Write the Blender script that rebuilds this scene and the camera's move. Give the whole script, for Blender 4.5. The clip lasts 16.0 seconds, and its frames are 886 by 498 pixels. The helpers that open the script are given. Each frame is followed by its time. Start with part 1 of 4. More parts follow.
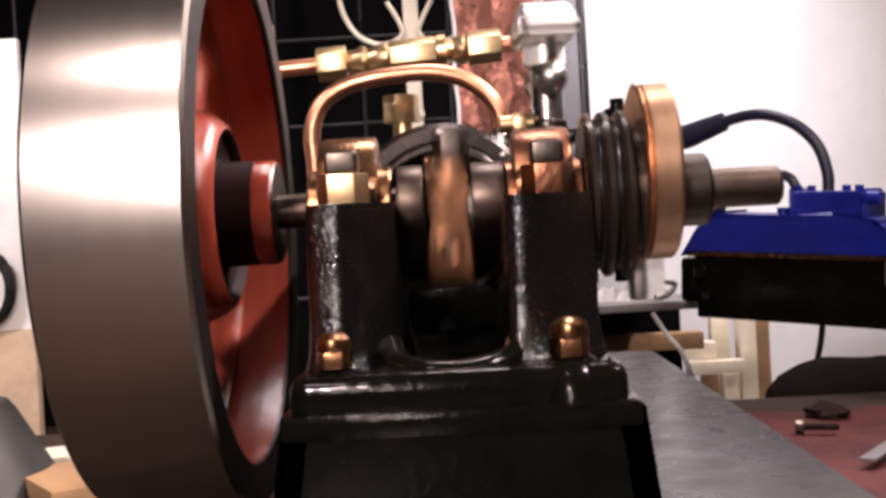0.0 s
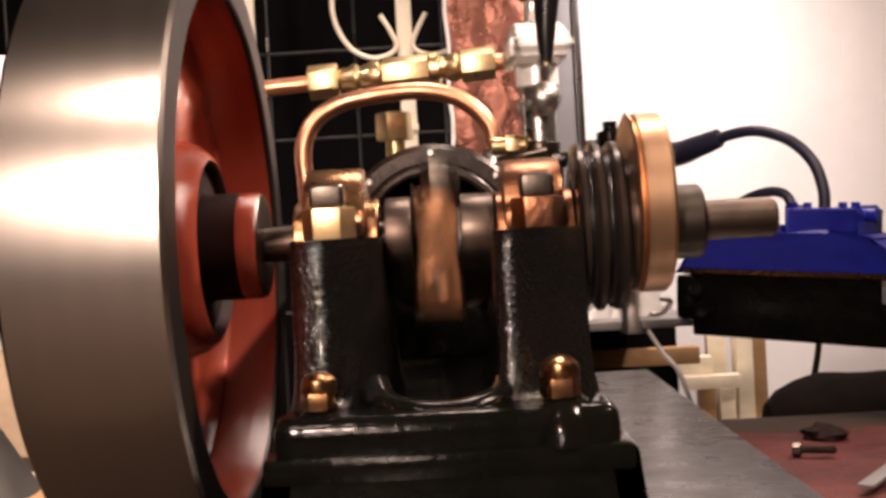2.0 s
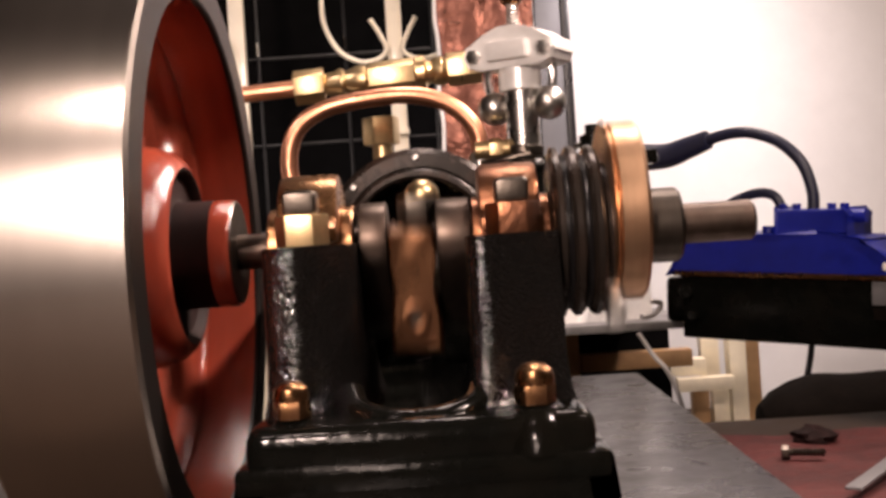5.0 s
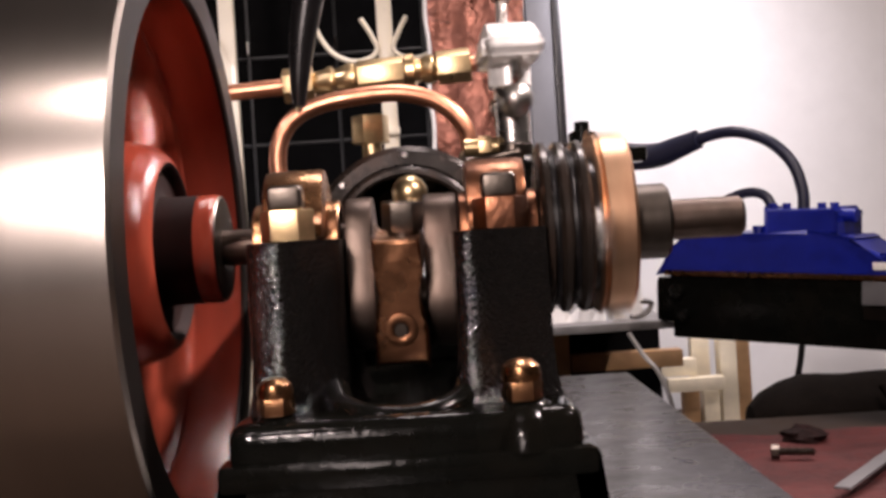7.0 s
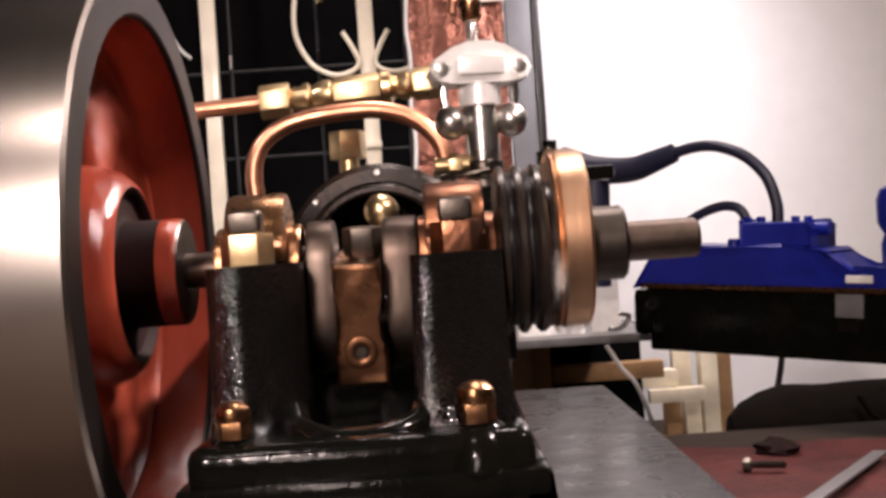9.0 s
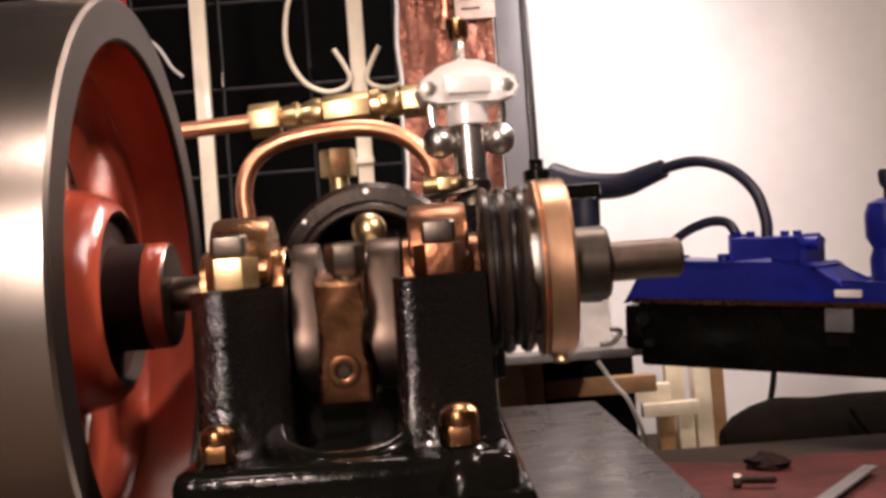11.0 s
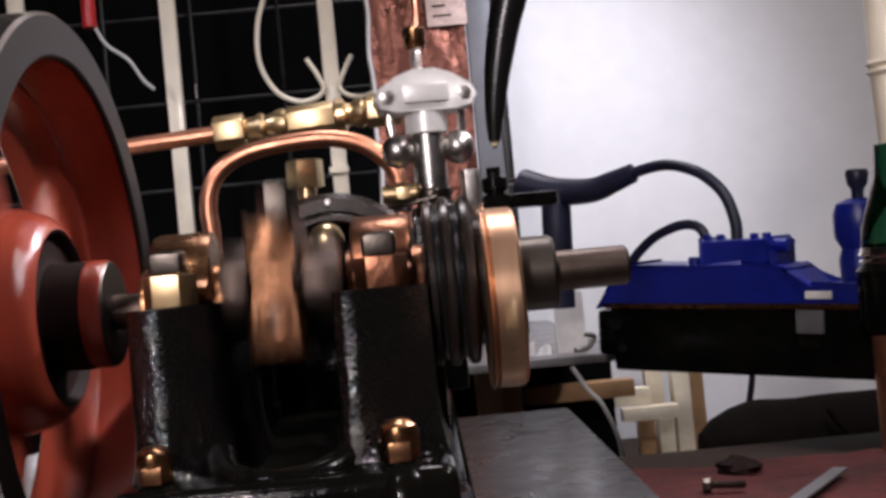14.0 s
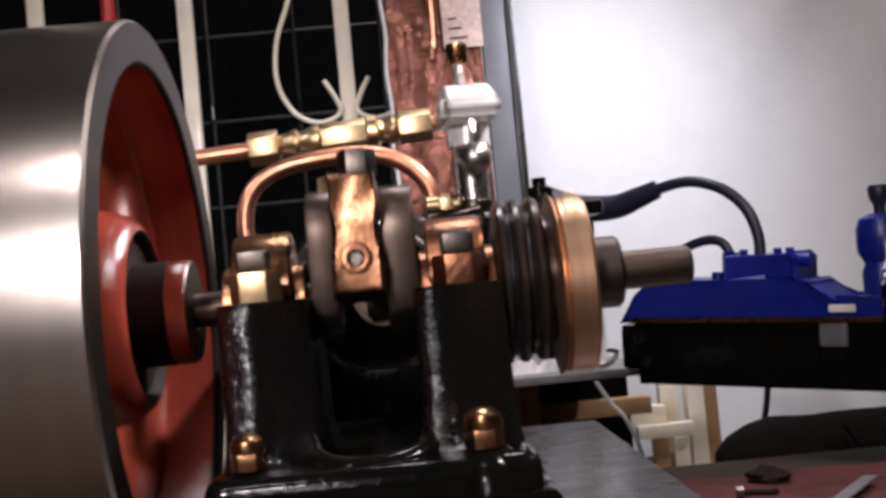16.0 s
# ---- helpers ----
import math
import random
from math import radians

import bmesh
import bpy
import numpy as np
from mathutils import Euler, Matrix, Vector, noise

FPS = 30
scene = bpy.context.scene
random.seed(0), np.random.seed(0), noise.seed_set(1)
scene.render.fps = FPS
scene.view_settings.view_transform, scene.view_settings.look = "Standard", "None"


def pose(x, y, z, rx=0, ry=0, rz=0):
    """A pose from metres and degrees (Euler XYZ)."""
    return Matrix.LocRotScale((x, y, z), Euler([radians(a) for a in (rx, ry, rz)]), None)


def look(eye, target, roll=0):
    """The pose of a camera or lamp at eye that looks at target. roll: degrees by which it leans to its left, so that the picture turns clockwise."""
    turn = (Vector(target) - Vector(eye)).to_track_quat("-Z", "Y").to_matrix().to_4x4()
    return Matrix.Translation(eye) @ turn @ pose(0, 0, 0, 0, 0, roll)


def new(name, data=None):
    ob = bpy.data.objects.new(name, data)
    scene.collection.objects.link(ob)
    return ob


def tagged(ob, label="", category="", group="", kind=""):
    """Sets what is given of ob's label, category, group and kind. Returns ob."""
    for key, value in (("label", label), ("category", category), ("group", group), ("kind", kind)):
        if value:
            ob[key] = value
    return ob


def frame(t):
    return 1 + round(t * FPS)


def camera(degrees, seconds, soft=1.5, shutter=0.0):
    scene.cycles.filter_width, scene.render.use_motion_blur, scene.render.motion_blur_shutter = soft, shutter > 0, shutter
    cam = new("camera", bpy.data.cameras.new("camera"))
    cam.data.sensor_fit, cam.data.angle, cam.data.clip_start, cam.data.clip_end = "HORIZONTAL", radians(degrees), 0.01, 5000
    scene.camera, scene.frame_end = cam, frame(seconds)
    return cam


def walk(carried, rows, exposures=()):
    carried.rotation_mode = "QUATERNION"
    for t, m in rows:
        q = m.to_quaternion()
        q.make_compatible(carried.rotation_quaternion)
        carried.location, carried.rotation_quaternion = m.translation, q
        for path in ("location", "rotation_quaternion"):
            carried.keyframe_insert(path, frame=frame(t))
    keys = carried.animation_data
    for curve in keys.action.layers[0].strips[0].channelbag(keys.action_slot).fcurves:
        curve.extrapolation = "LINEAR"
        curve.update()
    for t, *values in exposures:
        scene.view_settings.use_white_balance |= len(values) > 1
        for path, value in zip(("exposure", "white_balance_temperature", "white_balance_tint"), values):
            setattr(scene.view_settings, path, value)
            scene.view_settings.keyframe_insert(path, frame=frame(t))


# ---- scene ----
cam = camera(41.83, 16.0, soft=3.3, shutter=0.5)
PATH = [
    (0, -0.01389, -0.20233, -0.00423, 88.94, 3.09, 0.98),
    (0.5, -0.01386, -0.20337, -0.00325, 88.73, 3.08, 0.85),
    (1, -0.01292, -0.20043, -0.00187, 88.69, 2.89, 0.61),
    (1.5, -0.01447, -0.19894, -0.00072, 88.95, 2.81, 0.64),
    (2, -0.01239, -0.19813, 0.00010, 89.28, 3.23, 0.81),
    (2.5, -0.01129, -0.19789, -0.00011, 89.21, 3.28, 0.50),
    (3, -0.01129, -0.19671, 0.00028, 89.16, 3.48, 0.51),
    (3.5, -0.01095, -0.19563, -0.00038, 89.37, 3.32, 0.56),
    (4, -0.00871, -0.19703, 0.00086, 89.36, 3.69, 0.74),
    (6.5, -0.00874, -0.19505, -0.00074, 89.56, 3.58, 0.50),
    (7, -0.00798, -0.19491, -0.00069, 89.48, 3.63, 0.29),
    (7.5, -0.00796, -0.19512, 0.00082, 89.55, 3.89, 0.47),
    (8, -0.00523, -0.19437, 0.00077, 89.78, 4.04, 0.47),
    (8.5, -0.00267, -0.19666, 0.00129, 89.72, 3.87, -0.02),
    (9, -0.00269, -0.19756, 0.00130, 89.87, 3.87, -0.18),
    (11.5, 0.00109, -0.19874, 0.00271, 90.54, 4.61, -0.62),
    (12, 0.00368, -0.19791, 0.00271, 90.50, 5.07, -0.74),
    (12.5, 0.00513, -0.19858, 0.00336, 90.89, 5.09, -0.76),
    (13, 0.00523, -0.19951, 0.00417, 90.72, 5.26, -1.03),
    (13.5, 0.00593, -0.19898, 0.00378, 90.86, 5.28, -0.96),
    (14, 0.00679, -0.19658, 0.00288, 90.78, 5.38, -0.96),
    (14.5, 0.00747, -0.19719, 0.00364, 90.74, 5.57, -1.12),
    (15, 0.00595, -0.19787, 0.00208, 90.88, 5.82, -1.02),
    (15.5, 0.00188, -0.19993, 0.00159, 91.26, 5.65, -1.01),
    (16, -0.00668, -0.20335, -0.00060, 92.07, 5.40, -1.19),
]
walk(cam, [(t, pose(x, y, z, rx, ry, rz)) for t, x, y, z, rx, ry, rz in PATH],
     [(0.0, -0.06, 6500, 28), (1.0, -0.03, 6900, 28), (2.0, 0.0, 7700, 30), (4.0, -0.05, 7700, 30), (6.5, -0.22, 6450, 26), (7.0, -0.22, 6500, 26),
      (8.0, -0.09, 7200, 28), (9.0, -0.15, 6700, 26), (12.0, -0.18, 7500, 30), (12.5, -0.80, 7400, 28), (13.0, -0.76, 6300, 24), (13.5, -0.76, 6000, 22), (14.5, -0.72, 5850, 21), (15.0, -0.88, 5850, 21), (15.5, -0.66, 5900, 21), (16.0, -0.60, 5950, 21)])

# ---- light ----
world = bpy.data.worlds.new("world")
scene.world = world
world.use_nodes = True
world.node_tree.nodes["Background"].inputs[0].default_value = (0.9, 0.75, 0.62, 1)
world.node_tree.nodes["Background"].inputs[1].default_value = 0.009


def area(name, eye, target, size, watts, colour, spread=160):
    data = bpy.data.lights.new(name, "AREA")
    data.shape, data.size, data.energy, data.color = "DISK", size, watts, colour
    data.spread = radians(spread)
    ob = new(name, data)
    ob.matrix_world = look(eye, target)
    return ob


def spot(name, eye, target, watts, colour, angle, blend, radius):
    data = bpy.data.lights.new(name, "SPOT")
    data.energy, data.color, data.spot_size, data.spot_blend, data.shadow_soft_size = watts, colour, radians(angle), blend, radius
    ob = new(name, data)
    ob.matrix_world = look(eye, target)
    return ob


WARM = (1.0, 0.90, 0.79)
area("bench_lamp_low", (-0.12, -0.60, 0.105), (-0.03, 0.0, 0.0), 0.09, 0.42, WARM)
area("bench_lamp_high", (-0.15, -0.34, 0.42), (-0.02, 0.0, 0.0), 0.05, 0.45, WARM)
area("bench_lamp_right", (0.30, -0.16, 0.40), (-0.05, 0.0, 0.0), 0.04, 2.2, WARM)
area("bench_lamp_left", (-0.145, -0.53, 0.20), (-0.02, 0.0, 0.0), 0.04, 2.1, WARM)
area("side_lamp", (0.26, 0.24, 0.33), (-0.05, 0.0, -0.01), 0.03, 0.6, WARM, 60)
spot("work_light", (0.145, 0.39, 0.175), (0.105, 0.62, 0.070), 3.6, (0.97, 0.98, 1.0), 104, 1.0, 0.04)
spot("board_light", (-0.36, 0.05, 0.30), (-0.24, 0.30, 0.03), 8.0, (1.0, 0.97, 0.95), 66, 0.5, 0.03)
# Unseen fill light added overhead to brighten the timber and wall behind the shelf
area("shelf_gap_fill", (0.06, 0.40, 0.9), (0.04, 0.45, 0.0), 0.25, 2.7, (1.0, 0.93, 0.85), 100)

# ---- materials ----


def node(nt, kind, **values):
    n = nt.nodes.new(kind)
    for key, value in values.items():
        if key in n.inputs:
            n.inputs[key].default_value = value
    return n


def material(name, colour, rough=0.5, metal=0.0, vary=0.25, grain=300.0, bump=0.1, depth=0.0003, coat=0.0,
             stain=None, stain_amount=0.4, stain_scale=60.0, stretch=(1, 1, 1), rough_vary=0.15, fine=3.0, gloss=0.5):
    """Base colour with fine grain and larger stains, roughness variation and bump."""
    m = bpy.data.materials.new(name)
    m.use_nodes = True
    nt = m.node_tree
    b = nt.nodes["Principled BSDF"]
    tc = node(nt, "ShaderNodeTexCoord")
    mp = node(nt, "ShaderNodeMapping")
    mp.inputs["Scale"].default_value = stretch
    nt.links.new(tc.outputs["Object"], mp.inputs["Vector"])
    n1 = node(nt, "ShaderNodeTexNoise", Scale=grain, Detail=6.0, Roughness=0.6)
    n2 = node(nt, "ShaderNodeTexNoise", Scale=stain_scale, Detail=4.0, Roughness=0.6)
    nt.links.new(mp.outputs[0], n1.inputs["Vector"])
    nt.links.new(tc.outputs["Object"], n2.inputs["Vector"])
    r1 = node(nt, "ShaderNodeMapRange")
    r1.inputs["From Min"].default_value, r1.inputs["From Max"].default_value = 0.3, 0.7
    r1.inputs["To Min"].default_value, r1.inputs["To Max"].default_value = 1 - vary, 1 + vary
    nt.links.new(n1.outputs[0], r1.inputs["Value"])
    mul = node(nt, "ShaderNodeVectorMath")
    mul.operation = "SCALE"
    mul.inputs[0].default_value = colour
    nt.links.new(r1.outputs[0], mul.inputs["Scale"])
    mix = node(nt, "ShaderNodeMix")
    mix.data_type = "RGBA"
    mix.inputs[7].default_value = (*(stain or tuple(c * 0.5 for c in colour)), 1)
    r2 = node(nt, "ShaderNodeMapRange")
    r2.inputs["From Min"].default_value, r2.inputs["From Max"].default_value = 0.45, 0.75
    r2.inputs["To Min"].default_value, r2.inputs["To Max"].default_value = 0.0, stain_amount
    nt.links.new(n2.outputs[0], r2.inputs["Value"])
    nt.links.new(r2.outputs[0], mix.inputs[0])
    nt.links.new(mul.outputs[0], mix.inputs[6])
    nt.links.new(mix.outputs[2], b.inputs["Base Color"])
    rr = node(nt, "ShaderNodeMapRange")
    rr.inputs["To Min"].default_value, rr.inputs["To Max"].default_value = max(0.02, rough - rough_vary), min(1, rough + rough_vary)
    nt.links.new(n2.outputs[0], rr.inputs["Value"])
    nt.links.new(rr.outputs[0], b.inputs["Roughness"])
    b.inputs["Metallic"].default_value = metal
    b.inputs["Specular IOR Level"].default_value = gloss
    b.inputs["Coat Weight"].default_value = coat
    b.inputs["Coat Roughness"].default_value = 0.08
    if bump:
        n3 = node(nt, "ShaderNodeTexNoise", Scale=grain * fine, Detail=3.0)
        nt.links.new(mp.outputs[0], n3.inputs["Vector"])
        bp = node(nt, "ShaderNodeBump", Strength=bump, Distance=depth)
        nt.links.new(n3.outputs[0], bp.inputs["Height"])
        nt.links.new(bp.outputs[0], b.inputs["Normal"])
        if coat:
            nt.links.new(bp.outputs[0], b.inputs["Coat Normal"])
    return m


def glass(name, colour, rough=0.03):
    m = bpy.data.materials.new(name)
    m.use_nodes = True
    b = m.node_tree.nodes["Principled BSDF"]
    b.inputs["Base Color"].default_value = (*colour, 1)
    b.inputs["Transmission Weight"].default_value = 1.0
    b.inputs["Roughness"].default_value = rough
    b.inputs["IOR"].default_value = 1.45
    return m


STEEL_RIM = material("turned_steel", (0.60, 0.54, 0.49), 0.24, 1.0, 0.06, 260, 0.12, 0.00006, stretch=(1, 0.02, 0.02), rough_vary=0.04, stain_amount=0.12, stain=(0.4, 0.36, 0.33))
# Same steel as the rim; the side's shade is put into this darker colour
STEEL_SIDE_SHADED = material("rim_side_steel_shaded", (0.040, 0.035, 0.032), 0.42, 1.0, 0.2, 500, 0.06, 0.0001, stain_amount=0.5, rough_vary=0.06)
RED = material("red_oxide_paint", (0.34, 0.062, 0.034), 0.17, 0.0, 0.25, 260, 0.6, 0.0007, coat=0.2, stain=(0.07, 0.010, 0.009), stain_amount=0.95, stain_scale=55, fine=2.2)
DARK_RED = material("near_black_red", (0.010, 0.0035, 0.003), 0.7, 0.0, 0.35, 260, 0.3, 0.0004, stain=(0.03, 0.006, 0.004), stain_amount=0.6, stain_scale=90, gloss=0.12)
STEEL = material("bright_steel", (0.55, 0.53, 0.50), 0.3, 1.0, 0.15, 500, 0.05, stain_amount=0.3)
DARK_STEEL = material("oily_dark_steel", (0.10, 0.085, 0.072), 0.34, 1.0, 0.25, 500, 0.1, stain_amount=0.5)
BRASS = material("satin_brass", (0.72, 0.54, 0.30), 0.33, 1.0, 0.10, 400, 0.05, stain=(0.42, 0.26, 0.12), stain_amount=0.5, stain_scale=120)
OILY_BRASS = material("oil_darkened_brass", (0.32, 0.165, 0.078), 0.28, 1.0, 0.2, 400, 0.15, stain=(0.12, 0.05, 0.03), stain_amount=0.85, stain_scale=160)
BIG_END = material("wet_gunmetal", (0.215, 0.104, 0.054), 0.30, 1.0, 0.22, 250, 0.35, 0.0006, stain=(0.13, 0.055, 0.03), stain_amount=0.85, stain_scale=170, fine=1.0)
BRONZE = material("oily_bronze", (0.27, 0.115, 0.06), 0.33, 1.0, 0.22, 250, 0.25, 0.0005, stain=(0.10, 0.045, 0.03), stain_amount=0.9, stain_scale=170)
COPPER = material("copper_tube", (0.78, 0.36, 0.22), 0.36, 1.0, 0.12, 300, 0.05, stain=(0.42, 0.17, 0.09), stain_amount=0.5, stain_scale=70)
BLACK = material("black_enamel_casting", (0.0045, 0.0042, 0.0040), 0.07, 0.0, 0.3, 1050, 0.9, 0.00029, stain=(0.010, 0.006, 0.005), stain_amount=0.4, fine=1.4, rough_vary=0.04, gloss=0.9)
BLACK_SMOOTH = material("black_oily_paint", (0.0034, 0.0036, 0.0030), 0.13, 0.0, 0.3, 150, 0.2, 0.0005, stain=(0.008, 0.006, 0.004), stain_amount=0.4, rough_vary=0.06, gloss=0.13)
RUBBER = material("black_rubber", (0.006, 0.0055, 0.006), 0.3, 0.0, 0.2, 300, 0.1)
PLATE = material("oily_steel_plate", (0.027, 0.0265, 0.026), 0.30, 0.0, 0.4, 130, 0.4, 0.0003, stain=(0.008, 0.0075, 0.007), stain_amount=0.95, stain_scale=75, rough_vary=0.22, gloss=0.45)
CREAM = material("cream_painted_metal", (0.86, 0.78, 0.61), 0.38, 0.0, 0.08, 120, 0.1, coat=0.2)
WIRE = material("black_wire", (0.02, 0.02, 0.02), 0.45, 0.0, 0.2, 200, 0.1)
# Near-black colour that stands in for deep shade
VOID = material("near_black_shade", (0.002, 0.002, 0.0022), 0.95, 0.0, 0.3, 90, 0.2, gloss=0.1)
WALLM = material("white_painted_wall", (0.74, 0.73, 0.71), 0.75, 0.0, 0.03, 60, 0.15, stain=(0.66, 0.65, 0.63), stain_amount=0.3, stain_scale=8)
GREYP = material("grey_painted_post", (0.13, 0.13, 0.135), 0.5, 0.1, 0.12, 120, 0.1)
DULLGREY = material("dull_grey_steel", (0.022, 0.021, 0.020), 0.5, 0.2, 0.2, 120, 0.1)
BLUE = material("blue_moulded_plastic", (0.005, 0.013, 0.22), 0.36, 0.0, 0.25, 120, 0.2, stain=(0.004, 0.009, 0.12), stain_amount=0.5)
FOIL = material("copper_coloured_foil", (0.15, 0.055, 0.036), 0.30, 0.7, 0.2, 130, 0.7, 0.0014, stain=(0.075, 0.026, 0.018), stain_amount=0.5, stain_scale=60, fine=1.0)
WHITE = material("white_plastic", (0.78, 0.76, 0.72), 0.4, 0.0, 0.05, 200, 0.05)
CHROME = material("polished_governor_metal", (0.80, 0.79, 0.77), 0.16, 1.0, 0.06, 500, 0.03, stain_amount=0.15)
REDCLOTH = material("red_shop_rag", (0.070, 0.0065, 0.005), 0.85, 0.0, 0.3, 180, 0.6, 0.002, stain=(0.02, 0.003, 0.003), stain_amount=0.9, stain_scale=25)
WOOD = material("bare_wood", (0.42, 0.25, 0.12), 0.6, 0.0, 0.25, 60, 0.3, stretch=(1, 0.1, 1), stain=(0.25, 0.13, 0.06))
PALEWOOD = material("pale_timber", (0.84, 0.76, 0.58), 0.55, 0.0, 0.12, 60, 0.2, stretch=(0.2, 1, 1))
GREYBOARD = material("grey_board", (0.45, 0.44, 0.42), 0.5, 0.0, 0.15, 60, 0.2)
SHELFGREY = material("worn_grey_shelf_paint", (0.20, 0.195, 0.19), 0.45, 0.0, 0.2, 60, 0.2, stain=(0.08, 0.075, 0.07), stain_amount=0.6, stain_scale=90)
DARKGREY = material("dark_grey_canvas", (0.0055, 0.0038, 0.0028), 0.95, 0.0, 0.3, 150, 0.5, 0.001, gloss=0.08)
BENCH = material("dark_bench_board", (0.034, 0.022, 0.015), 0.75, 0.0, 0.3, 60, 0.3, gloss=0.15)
PULLEY = material("dark_oiled_pulley_iron", (0.022, 0.017, 0.014), 0.27, 0.35, 0.3, 300, 0.1, stain=(0.05, 0.022, 0.012), stain_amount=0.6, stain_scale=120, gloss=0.35)
GUNMETAL = material("eccentric_gunmetal", (0.72, 0.45, 0.28), 0.34, 1.0, 0.16, 260, 0.12, stain=(0.34, 0.16, 0.09), stain_amount=0.85, stain_scale=110, stretch=(1, 0.1, 0.1))
CRANKSTEEL = material("oily_crank_steel", (0.105, 0.080, 0.066), 0.40, 1.0, 0.2, 400, 0.08, stain=(0.07, 0.04, 0.03), stain_amount=0.7, stain_scale=120)
PLATED = material("white_metal", (0.92, 0.91, 0.89), 0.34, 0.25, 0.05, 400, 0.04, stain=(0.62, 0.60, 0.57), stain_amount=0.4, stain_scale=150)
NAVY = material("navy_rubber_lead", (0.012, 0.014, 0.035), 0.45, 0.0, 0.2, 200, 0.1)
TAN = material("tan_cardboard", (0.52, 0.38, 0.25), 0.8, 0.0, 0.1, 90, 0.2)
GREENGLASS = glass("green_glass", (0.04, 0.22, 0.11))

# ---- mesh helpers ----


def obj(name, bm, mat, parent=None, label="", smooth=True):
    me = bpy.data.meshes.new(name)
    bmesh.ops.recalc_face_normals(bm, faces=bm.faces)
    bm.to_mesh(me)
    bm.free()
    if smooth:
        me.shade_smooth()
        me.set_sharp_from_angle(angle=radians(35))
    me.materials.append(mat)
    ob = new(name, me)
    if parent:
        ob.parent = parent
    if label:
        ob["label"] = label
    return ob


def part(name, bm, mat, parent, label="", smooth=True):
    return obj(name, bm, mat, parent, label, smooth)


def thing(name, label, category, m=None, group="", kind=""):
    ob = new(name)
    ob.empty_display_size = 0.01
    if m:
        ob.matrix_world = m
    return tagged(ob, label, category, group, kind)


def bevelled(bm, size, segments=2):
    if size:
        bmesh.ops.bevel(bm, geom=[e for e in bm.edges if len(e.link_faces) == 2 and e.calc_face_angle(0) > 0.4],
                        offset=size, segments=segments, profile=0.6, affect="EDGES", clamp_overlap=True)
    return bm


def box(x0, x1, y0, y1, z0, z1, bevel=0.0004, m=None):
    bm = bmesh.new()
    bmesh.ops.create_cube(bm, size=1, matrix=Matrix.Translation(((x0 + x1) / 2, (y0 + y1) / 2, (z0 + z1) / 2)) @ Matrix.Diagonal((x1 - x0, y1 - y0, z1 - z0, 1)))
    bevelled(bm, bevel)
    if m:
        bm.transform(m)
    return bm


AXES = {"x": Matrix.Rotation(radians(90), 4, "Y"), "y": Matrix.Rotation(radians(-90), 4, "X"), "z": Matrix()}


def lathe(profile, axis="z", at=(0, 0, 0), steps=48, m=None):
    """Turns (radius, height) pairs round an axis; a zero radius closes an end."""
    bm = bmesh.new()
    rings = []
    for r, h in profile:
        if r < 1e-7:
            rings.append([bm.verts.new((0, 0, h))])
        else:
            rings.append([bm.verts.new((r * math.cos(2 * math.pi * i / steps), r * math.sin(2 * math.pi * i / steps), h)) for i in range(steps)])
    for a, b in zip(rings, rings[1:]):
        for i in range(steps):
            j = (i + 1) % steps
            if len(a) == 1 and len(b) == 1:
                continue
            if len(a) == 1:
                bm.faces.new((a[0], b[i], b[j]))
            elif len(b) == 1:
                bm.faces.new((a[i], a[j], b[0]))
            else:
                bm.faces.new((a[i], a[j], b[j], b[i]))
    bm.transform(Matrix.Translation(at) @ AXES[axis])
    if m:
        bm.transform(m)
    return bm


def rod(r, h0, h1, axis="z", at=(0, 0, 0), bevel=0.0003, steps=40, m=None):
    b = min(bevel, r * 0.4)
    return lathe([(0, h0), (r - b, h0), (r, h0 + b), (r, h1 - b), (r - b, h1), (0, h1)], axis, at, steps, m)


def ring(r0, r1, h0, h1, axis="z", at=(0, 0, 0), bevel=0.0003, steps=56, m=None):
    b = bevel
    return lathe([(r0, h0 + b), (r0 + b, h0), (r1 - b, h0), (r1, h0 + b), (r1, h1 - b), (r1 - b, h1), (r0 + b, h1), (r0, h1 - b), (r0, h0 + b)], axis, at, steps, m)


def ball(r, at=(0, 0, 0), steps=32):
    n = 16
    return lathe([(r * math.sin(math.pi * i / n), -r * math.cos(math.pi * i / n)) for i in range(n + 1)], "z", at, steps)


def prism(outline, h0, h1, axis="z", at=(0, 0, 0), bevel=0.0003, m=None):
    bm = bmesh.new()
    lo = [bm.verts.new((x, y, h0)) for x, y in outline]
    hi = [bm.verts.new((x, y, h1)) for x, y in outline]
    bm.faces.new(lo[::-1])
    bm.faces.new(hi)
    k = len(outline)
    for i in range(k):
        bm.faces.new((lo[i], lo[(i + 1) % k], hi[(i + 1) % k], hi[i]))
    bmesh.ops.recalc_face_normals(bm, faces=bm.faces)
    bevelled(bm, bevel, 2)
    bm.transform(Matrix.Translation(at) @ AXES[axis])
    if m:
        bm.transform(m)
    return bm


def hexagon(r, h0, h1, axis="z", at=(0, 0, 0), turn=0, m=None):
    """A nut with chamfered ends."""
    return prism([(r * math.cos(radians(60 * i + turn)), r * math.sin(radians(60 * i + turn))) for i in range(6)], h0, h1, axis, at, r * 0.06, m)


